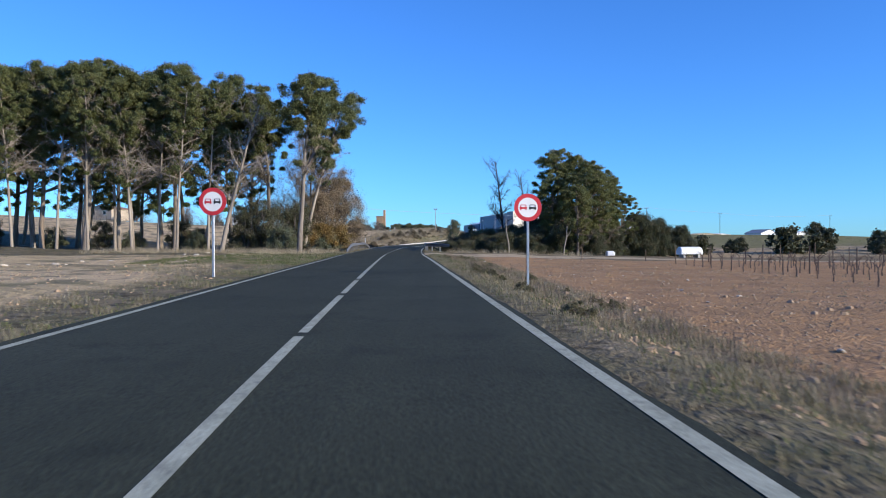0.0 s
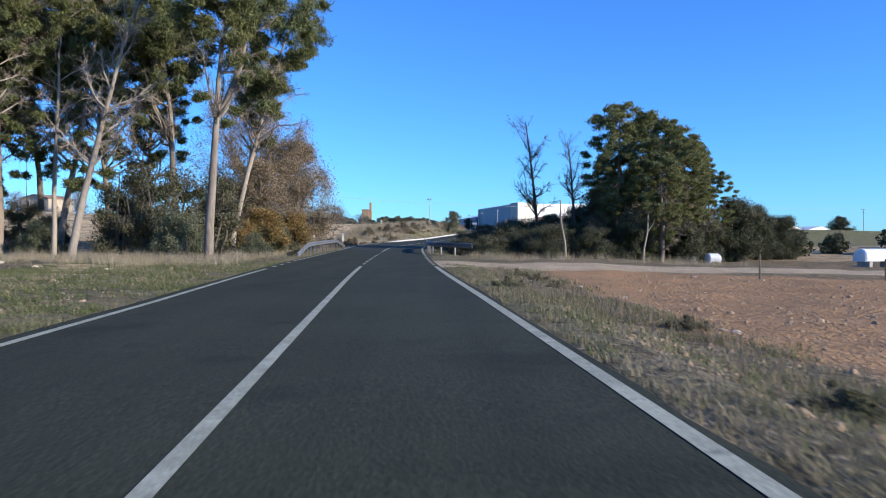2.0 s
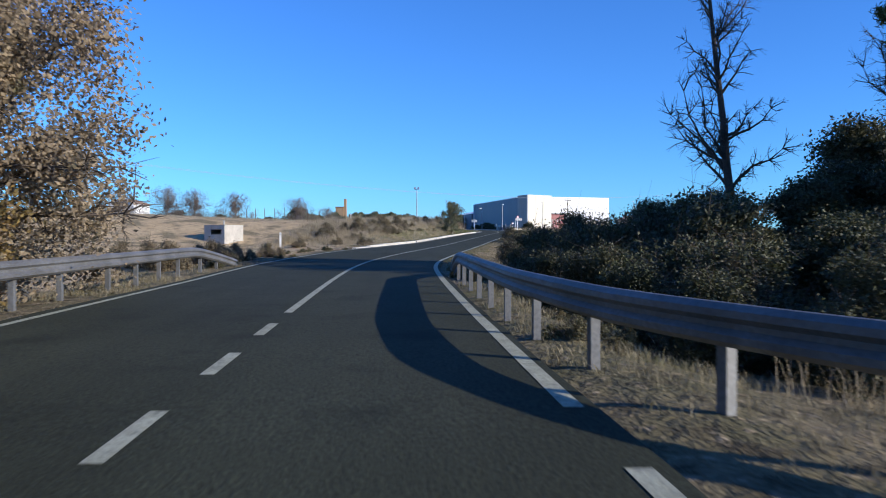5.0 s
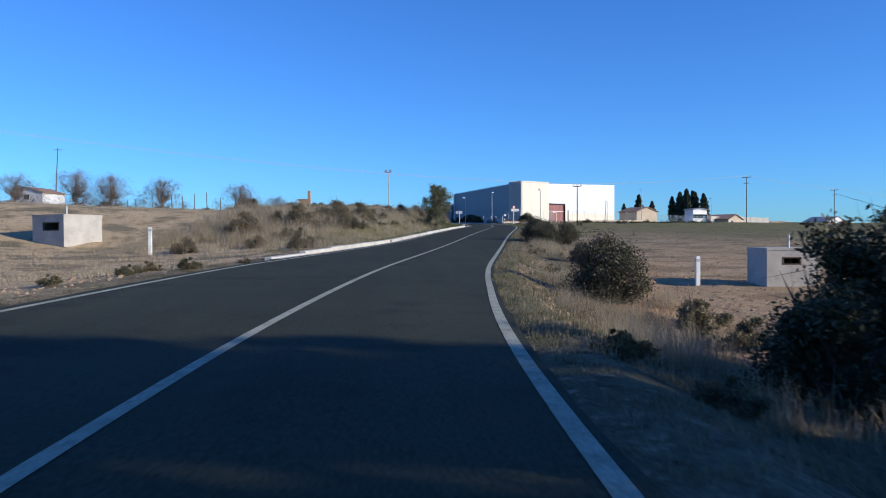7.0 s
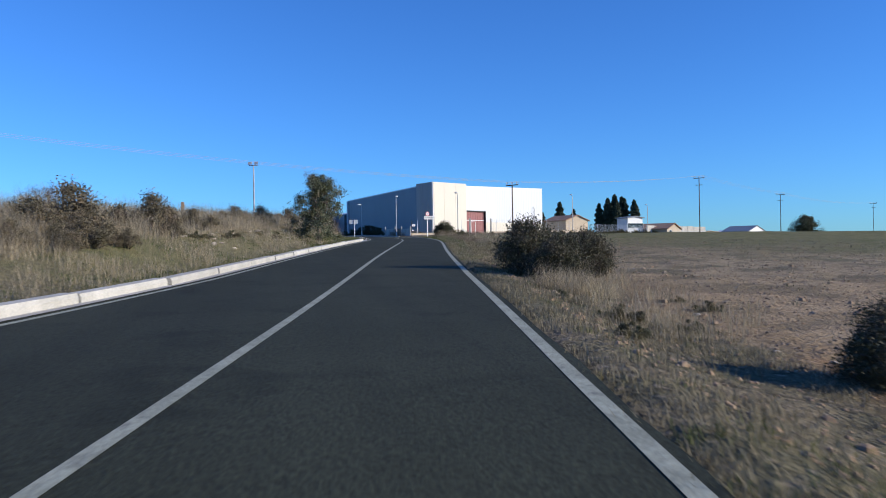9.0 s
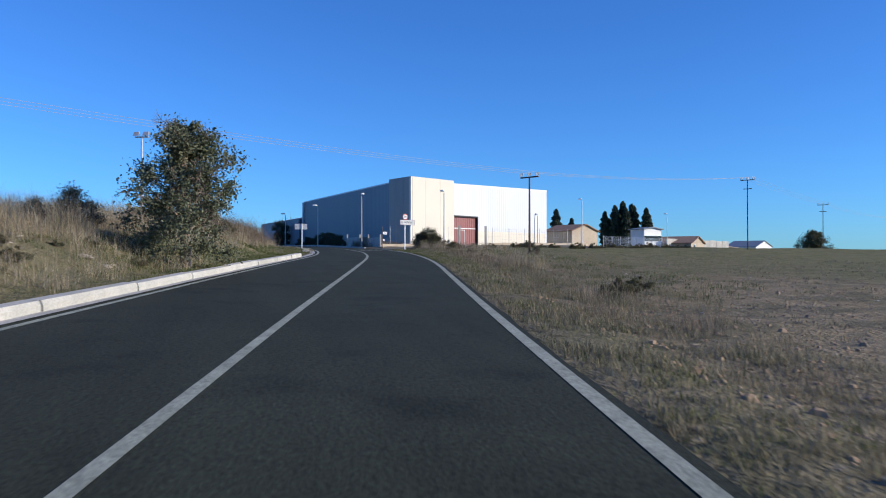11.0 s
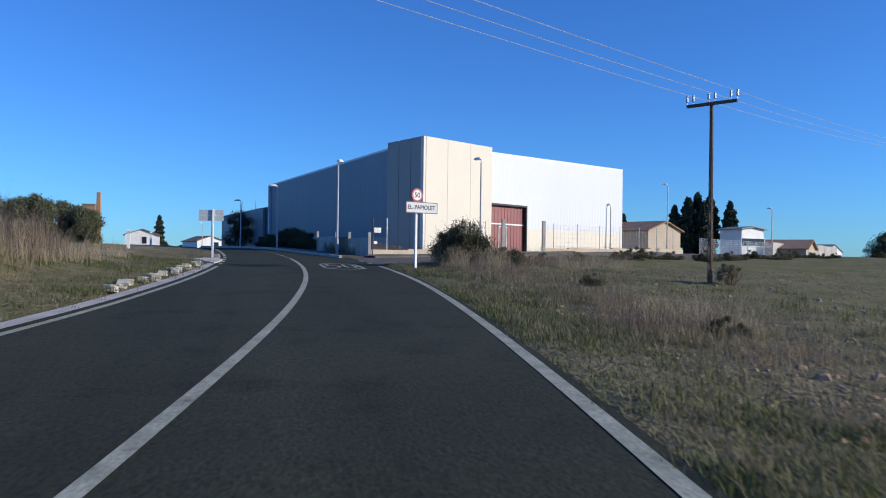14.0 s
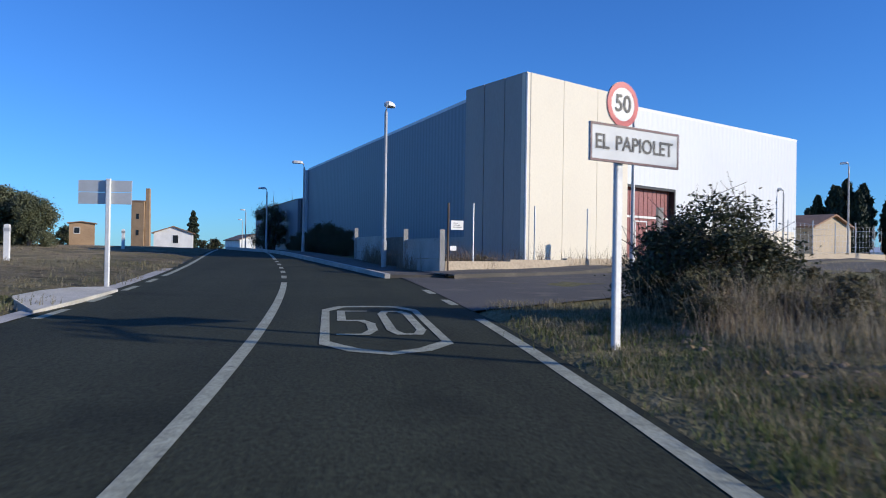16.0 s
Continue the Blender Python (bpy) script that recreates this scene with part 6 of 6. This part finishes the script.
def footpath():
    g = Geo()
    for k in range(30):
        y = 224.6 + k * 2.0
        for u in (0, 1.5):
            x = FC.x + SD.x / SD.y * (y - FC.y) - 1.75 + u
            g.v.append((x, y, max(ground_z(x, y), deck(3, y)) + .09))
        for u in (0, 1.5):
            x = FC.x + SD.x / SD.y * (y - FC.y) - 1.75 + u
            g.v.append((x, y, deck(3, y) - .2))
    for k in range(29):
        a, b = 4 * k, 4 * k + 4
        g.f += [(a, a + 1, b + 1, b), (a, b, b + 2, a + 2), (a + 1, a + 3, b + 3, b + 1)]
    g.f += [(0, 2, 3, 1)]
    tagged(part("footpath", g, SIDE_ASPHALT), "worn dark footpath beside the yard wall", "footpath", kind="structure")
    g = Geo()
    for k in range(20):
        p = FC + OUT_F * 1.35 + FA * (k * 1.7 - .8)
        q = FC + OUT_F * .2 + FA * (k * 1.7 - .8)
        g.v += [(p.x, p.y, yz(p) + .14), (q.x, q.y, yz(q) + .16), (p.x, p.y, yz(p) - .2)]
    for k in range(19):
        a, b = 3 * k, 3 * k + 3
        g.f += [(a, b, b + 1, a + 1), (a, a + 2, b + 2, b)]
    edge = Geo().sweep([(-.07, -.2), (.07, -.2), (.07, .12), (-.07, .12)], [(Vector((FC.x + SD.x / SD.y * (y - FC.y) - 1.83, y, max(ground_z(FC.x - 1.83, y), deck(3, y)))), Vector((1, 0, 0)), Vector((0, 0, 1))) for y in np.arange(224.4, 282, 2.0)])
    tagged(part("footpath_kerb", edge, CONCRETE), "thin pale concrete kerb along the footpath", "kerb", kind="structure")
    tagged(part("footpath", g, SIDE_ASPHALT), "narrow worn footpath along the yard wall", "footpath", kind="structure")


footpath()
for i, (x, y, sc, rz) in enumerate(((14.6, 241, .75, 20), (14.2, 244, .9, 90), (13.7, 248, 1.0, 200), (13.2, 252, .9, 300), (12.6, 258, .8, 30), (12.0, 264, .7, 60))):
    again(hb, x + .6, y, rz, sc * .5)
again(ua, 10.3, 273, 40, .9)
again(ua, 11.5, 277, 140, 1.0)
dw = put(bush(91, 1.6, 1.2, 1.3, DRY_GRASS, "dry brown weeds growing at the wall's corner", "dry_weeds", .05, 3000, 24, category="weeds", group="dry weed clumps", lumps=14, wood=WEED), 18.6, 227.4, 0, .5)
for x, y, rz, sc in ((24.9, 206.6, 10, .6),
                     (3.4, 117.5, 100, .9), (4.2, 114.5, 10, .8), (2.6, 112, 70, .7)):
    again(dw, x, y, rz, sc)

# shrubs on the bank
rv = random.Random(33)
bs = put(bush(92, 3.6, 2.6, 1.45, BANK_SCRUB, "greyish brown shrub with bare twigs on the bank", "bank_shrub", .05, 9000, 40, group="bank shrubs", lumps=26), -8.6, 150)
for x, y, rz, sc in ((-6.4, 155, 60, .95), (-4.9, 160.5, 20, .85), (-11, 146.5, 100, .9), (-3.5, 166, 200, .6), (-12.5, 139, 80, .5), (-1.2, 182, 10, .8), (0.8, 189, 60, .8), (3.2, 195, 130, .75), (-2.5, 176, 60, .7)):
    again(bs, x, y, rz, sc)
for k in range(18):
    y = rv.uniform(138, 162)
    u = rv.uniform(-9.8, -6.0) - (y - 136) * .02
    again(bs, axis_x(y) + u, y, rv.uniform(0, 360), rv.uniform(.3, .55))
for x, y, sc in ((-15.5, 112, .4), (-12.6, 108.5, .45), (-11.2, 106, .55), (-12.2, 103, .6), (-13.8, 105, .6), (-10.9, 109, .45), (-12.4, 111.5, .5), (-15.5, 107.5, .6), (-14.6, 110, .45), (-10.2, 113, .38), (-17.5, 104, .6), (-24, 126, .3), (-33, 138, .35)):
    again(bs, x, y, x * 50, sc * 1.2)

# rough weeds in the ditch beside the field
dg = put(bush(95, 2.6, 1.8, .75, WEED_GREEN, "low dark clump of weeds in the ditch", "weed_clump", .045, 7000, 30, category="weeds", group="ditch weed clumps", lumps=26, wood=WEED), 14.2, 174.0, 0, .5)
for y0, y1, u0, u1, count in ((0, 60, 4.1, 6.8, 30), (108, 150, 4.4, 8, 18), (140, 200, -7.6, -5.2, 16), (80, 104, 3.6, 5.2, 26), (96, 112, 3.5, 6.5, 16), (100, 130, -6.5, -4.6, 14)):
    for k in range(count):
        y = rv.uniform(y0, y1)
        again(dg, axis_x(y) + rv.uniform(u0, u1), y, rv.uniform(0, 360), rv.uniform(.18, .4))
for k in range(24):
    p = Vector((20.5, 217.6, 0)) + FA * k * 1.9 + OUT_F * rv.uniform(.6, 2.4)
    again(dg, p.x, p.y, rv.uniform(0, 360), rv.uniform(.45, .8))
for x, y, rz, sc in ((13.1, 172.6, 60, .35), (15.6, 175.6, 120, .45), (17.4, 196.0, 30, .4), (19.4, 204.6, 100, .4), (4.6, 117.0, 30, .8), (4.9, 120.6, 130, .7), (18.2, 213.4, 60, .75), (19.6, 212.8, 160, .8), (20.6, 214.6, 260, .9)):
    again(dg, x, y, rz, sc)

# bare stems by the track
for x, y, h, lean in ((7.0, 80.4, 3.9, -.35), (13.6, 86.2, 3.6, .4)):
    s = put(thing("dead_tree", "thin pale bare dead tree by the track", "tree", (0, 0, 0), 0, "bare trunks"), x, y)
    g = Geo().tube([(0, 0, -.3), (lean * .2, 0, h * .3), (lean * .9, .05, h * .65), (lean, 0, h)], [.1, .075, .06, .04], 8)
    part("trunk", g, PALE_BARK, s, smooth=True)
    part("limb", Geo().tube([(lean * .9, .05, h * .65), (lean * .9 + .4, .1, h * .8), (lean * .9 + .6, .1, h * .98)], [.035, .025, .01], 6), PALE_BARK, s)


# ---- stones ----
def stone_mesh(seed, name="stone", mat=None):
    bm = bmesh.new()
    bmesh.ops.create_icosphere(bm, subdivisions=2, radius=.5)
    o = seed * 7.3
    for v in bm.verts:
        k = 1 + .35 * noise.noise(v.co * 2.2 + Vector((o, 0, 0)))
        v.co = Vector((v.co.x * k * 1.3, v.co.y * k, v.co.z * k * .7))
    me = bpy.data.meshes.new(name)
    bm.to_mesh(me)
    bm.free()
    me.materials.append(mat or ROCK)
    return me


STONES = [stone_mesh(k) for k in range(4)]
rk = random.Random(21)


def chunk_mesh(seed):
    """A broken length of kerb: a block with chipped, uneven faces."""
    bm = bmesh.new()
    bmesh.ops.create_cube(bm, size=1.0)
    bmesh.ops.subdivide_edges(bm, edges=bm.edges[:], cuts=2, use_grid_fill=True)
    for v in bm.verts:
        p = Vector((v.co.x * 2.4, v.co.y * 1.3, v.co.z * 1.3)) + Vector((seed * 5.1, 0, 0))
        v.co += Vector((noise.noise(p), noise.noise(p + Vector((9, 0, 0))), noise.noise(p + Vector((0, 9, 0))))) * 0.16
    me = bpy.data.meshes.new("kerb_chunk")
    bm.to_mesh(me)
    bm.free()
    me.materials.append(KERB)
    return me


CHUNKS = [chunk_mesh(k) for k in range(4)]


def stone(x, y, size, label="pale limestone rock lying by the road", group="loose rocks", chunk=False):
    if chunk:
        ob = new("kerb_chunk", CHUNKS[rk.randrange(4)])
        ob.matrix_basis = pose(x, y, max(ground_z(x, y), deck(-3, y)) + .01, rk.uniform(-4, 4), rk.uniform(-8, 8), 84 + rk.uniform(-12, 12)) @ Matrix.Diagonal((size, .2, .13, 1))
        tagged(ob, label, "rock", group)
        return
    ob = new("rock", STONES[rk.randrange(4)])
    ob.matrix_basis = pose(x, y, ground_z(x, y) + size * .08, rk.uniform(-15, 15), rk.uniform(-15, 15), rk.uniform(0, 360)) @ Matrix.Diagonal((size, size * rk.uniform(.6, 1), size * rk.uniform(.4, .75), 1))
    tagged(ob, label, "rock", group)


for k in range(16):
    y = 202.6 + k * .85 + rk.uniform(-.3, .3)
    stone(axis_x(y) - left_w(y) - .8 + rk.uniform(-.1, .15), y, rk.choice((.2, .25, .32, .4, .5)), "white broken kerb piece beside the gutter", "gutter rocks", True)
for k in range(16):
    y = rk.uniform(158, 176)
    u = -left_w(y) - rk.uniform(2.2, 4.5)
    stone(axis_x(y) + u, y, rk.choice((.1, .14, .2, .26, .34)), "pale limestone rock showing in the bank", "bank rocks")
for k in range(30):
    y, u = rk.uniform(8, 62), rk.uniform(5, 16)
    stone(axis_x(y) + u, y, rk.uniform(.07, .2), "small stone on the red soil", "field stones")
for k in range(70):
    y, u = rk.uniform(125, 212), rk.uniform(5.5, 17)
    stone(axis_x(y) + u, y, rk.uniform(.05, .13), "small pale stone on the tilled field", "field stones")
for k in range(20):
    y, u = rk.uniform(30, 62), rk.uniform(-16, -9)
    stone(axis_x(y) + u, y, rk.uniform(.12, .35), "pale stone at the edge of the field", "field stones")


def clods():
    """Loose crumbs of soil on the tilled ground and the verges."""
    r = np.random.RandomState(8)
    V = []
    spots = []
    for y0, y1, u0, u1, n in ((-4, 62, 4.2, 22, 9000), (110, 160, 4.2, 26, 9000), (160, 214, 4.5, 26, 6000), (104, 140, -22, -5, 3600), (-4, 60, -16, -4.5, 2600)):
        for _ in range(n):
            y, u = r.uniform(y0, y1), u0 + (u1 - u0) * r.uniform() ** 1.5 if u0 > 0 else r.uniform(u0, u1)
            x = axis_x(y) + u
            spots.append((x, y, ground_z(x, y)))
    c = np.array(spots)
    n = len(c)
    s = (r.uniform(.015, .05, n) * (1 + 1.0 * (r.uniform(size=n) > .95)))[:, None]
    a0 = r.uniform(0, 6.28, n)

    def ring(lift, grow):
        return [c + np.column_stack([np.cos(a0 + k * 1.257), np.sin(a0 + k * 1.257), lift * r.uniform(.7, 1.3, n)]) * s * np.column_stack([r.uniform(.75, 1.25, n) * grow] * 2 + [np.ones(n)]) for k in range(5)]

    low, high = ring(-.2, 1.0), ring(.45, .62)
    crown = c + np.column_stack([r.normal(0, .006, (n, 2)), s[:, 0] * .62])
    for k in range(5):
        m = (k + 1) % 5
        V += [np.stack([low[k], low[m], high[m]], 1), np.stack([low[k], high[m], high[k]], 1), np.stack([high[k], high[m], crown], 1)]
    V = np.concatenate(V).reshape(-1, 3)
    tagged(new("soil_clods", quads_mesh("soil_clods", V, CLOD, 3)), "crumbs of red-brown soil on tilled ground", "soil clods", kind="stuff")


CLOD = material("soil_clod", (0.35, 0.24, 0.145), (0.29, 0.205, 0.13), 0.3, 10, 0.95, 0.2, third=(0.30, 0.24, 0.17), thirdspread=(.55, .65))
clods()

apron = Geo()
pts = [(8.85, 216.9), (9.45, 215.9), (9.62, 217.4), (9.68, 219.7), (9.35, 220.0), (9.0, 219.3), (8.7, 218.6), (8.6, 217.6)]
apron.add([(x + .2, y, deck(-3, y) + .045 + .06 * (9.7 - x) + .02 * math.sin(y * 5 + x * 4)) for x, y in pts] + [(x + .2, y, deck(-3, y) - .15) for x, y in pts],
          [tuple(range(8)), tuple(reversed(range(8, 16)))] + [(k, 8 + k, 8 + (k + 1) % 8, (k + 1) % 8) for k in range(8)])
tagged(part("concrete_slab", apron, KERB), "broken pale concrete slab beside the gutter", "concrete slab")


# ---- vineyard ----
def vine(seed):
    r = np.random.RandomState(seed)
    s = thing("vine", "leafless pruned grapevine in the red field", "vine", (0, 0, 0), 0, "vineyard vines")
    g = Geo().tube([(0, 0, -.15), (.03, .02, .25), (-.02, .03, .5), (.02, 0, .68)], [.04, .032, .03, .02], 6)
    part("stock", g, VINE, s)
    for k in range(4):
        a = r.uniform(0, 6.28)
        e = Vector((math.cos(a) * .35, math.sin(a) * .35, .68 + r.uniform(.1, .45)))
        part("cane", Geo().tube([(.02, 0, .62), Vector((.02, 0, .62)).lerp(e, .5) + Vector((0, 0, .06)), e], [.016, .012, .006], 4, False), VINE, s)
    return s


vines = [put(vine(1), 17, 20), put(vine(2), 17, 21.5)]
for k in range(9):
    for j in range(24):
        x, y = 17.5 + 2.6 * k + rk.uniform(-.1, .1), 15 + j * 1.75
        again(vines[rk.randrange(2)], x, y, rk.uniform(0, 360), rk.uniform(.85, 1.2))


def stake(x, y, h):
    s = thing("vineyard_stake", "weathered wooden vineyard stake", "stake", (x, y, ground_z(x, y)), rk.uniform(0, 90), "vineyard stakes")
    part("stake", Geo().tube([(0, 0, -.3), (rk.uniform(-.08, .08), 0, h)], [.045, .035], 6), RUST_WOOD, s)


for k in range(9):
    for y in (14, 28, 42, 57.5):
        stake(17.5 + 2.6 * k, y, rk.uniform(1.2, 1.6))
for k in range(6):
    stake(11 + 5.1 * k, 60.5 + .3 * k, rk.uniform(.7, 1.1))
# row of fence stakes on the rise
for k in range(26):
    y = 168 + k * 3.1
    stake(-14 - k * 1.9, y, rk.uniform(1.2, 1.7))


def tank_trailer(x, y, w, h, rz, label):
    s = thing("water_tank", label, "tank", (x, y, ground_z(x, y)), rz, "white tanks")
    g = Geo()
    n = 10
    prof = [(math.cos(math.pi * k / n) * .55, .5 + math.sin(math.pi * k / n) * .5 * h) for k in range(n + 1)] + [(-.55, .25), (.55, .25)]
    g.sweep(prof, [(Vector((xx, 0, .1)), Vector((0, k, 0)), Vector((0, 0, 1)) * k) for xx, k in ((-w / 2, .9), (-w / 2 + .1, 1), (w / 2 - .1, 1), (w / 2, .9))])
    part("tank", g, WHITE, s)
    for xx in (-w / 3, w / 3):
        part("foot", Geo().box((xx - .1, -.5, -.2), (xx + .1, .5, .4)), CONCRETE, s)


tank_trailer(19.0, 87.0, .9, .7, 0, "white water tank lying by the track")
tank_trailer(24.2, 75.2, 2.3, .95, 10, "white water tank lying by the track")

# far hills beyond the fields, with haze painted into their colour
hill = Geo()
nh = 60
for k in range(nh + 1):
    a = radians(8 + 80 * k / nh)
    h = 12 + 24 * (noise.noise((k * .11, 2.0, 0)) + .5) + 6 * noise.noise((k * .5, 5.0, 0))
    for d, z in ((2300, -20), (2600, h * .6), (2900, h), (3100, -20)):
        hill.v.append((d * math.sin(a), d * math.cos(a) + 100, z))
for k in range(nh):
    for s in range(3):
        hill.f.append((k * 4 + s, k * 4 + s + 1, (k + 1) * 4 + s + 1, (k + 1) * 4 + s))
# The blue stands in for the haze of distance over green woods.
HILL = material("haze_blue_woodland", (0.06, 0.09, 0.12), (0.08, 0.11, 0.13), .003, .05, 1.0, 0.0)
tagged(part("backdrop", hill, HILL, smooth=True), "low wooded hills on the horizon, tinted blue for haze", "hills", kind="structure")


def field_wall():
    """A pale precast wall along the far edge of the field."""
    w = thing("field_wall", "long pale concrete wall at the far edge of the field", "wall", kind="structure")
    a, b = Vector((66.8, 258.4, 0)), Vector((86.0, 270.4, 0))
    d = (b - a).normalized()
    out = Vector((d.y, -d.x, 0))
    n = 9
    for k in range(n):
        p, q = a.lerp(b, k / n), a.lerp(b, (k + 1) / n - .004)
        g = Geo()
        wall_between(g, p, q, yz(p) - .4, yz(p) + 1.55 - .05 * (k % 2), out, .12)
        part("panel", g, CONCRETE, w)


field_wall()


def yard_fence():
    """A steel mesh fence between the shed and the field wall."""
    w = thing("mesh_fence", "grey steel mesh fence on thin posts", "fence")
    a, b = Vector((51.2, 248.4, 0)), Vector((66.4, 258.0, 0))
    n = 8
    for k in range(n + 1):
        p = a.lerp(b, k / n)
        part("post", Geo().tube([p + Vector((0, 0, yz(p) - .2)), p + Vector((0, 0, yz(p) + 1.5))], .035, 6), STEEL, w)
    for k in range(n):
        p, q = a.lerp(b, k / n), a.lerp(b, (k + 1) / n)
        g = Geo()
        for i in range(8):
            h = Vector((0, 0, .12 + .19 * i))
            g.tube([p + h + Vector((0, 0, yz(p))), q + h + Vector((0, 0, yz(q)))], .012, 3, False)
        for i in range(1, 12):
            m = p.lerp(q, i / 12)
            g.tube([m + Vector((0, 0, yz(m) + .1)), m + Vector((0, 0, yz(m) + 1.45))], .01, 3, False)
        part("mesh_panel", g, STEEL, w)


yard_fence()
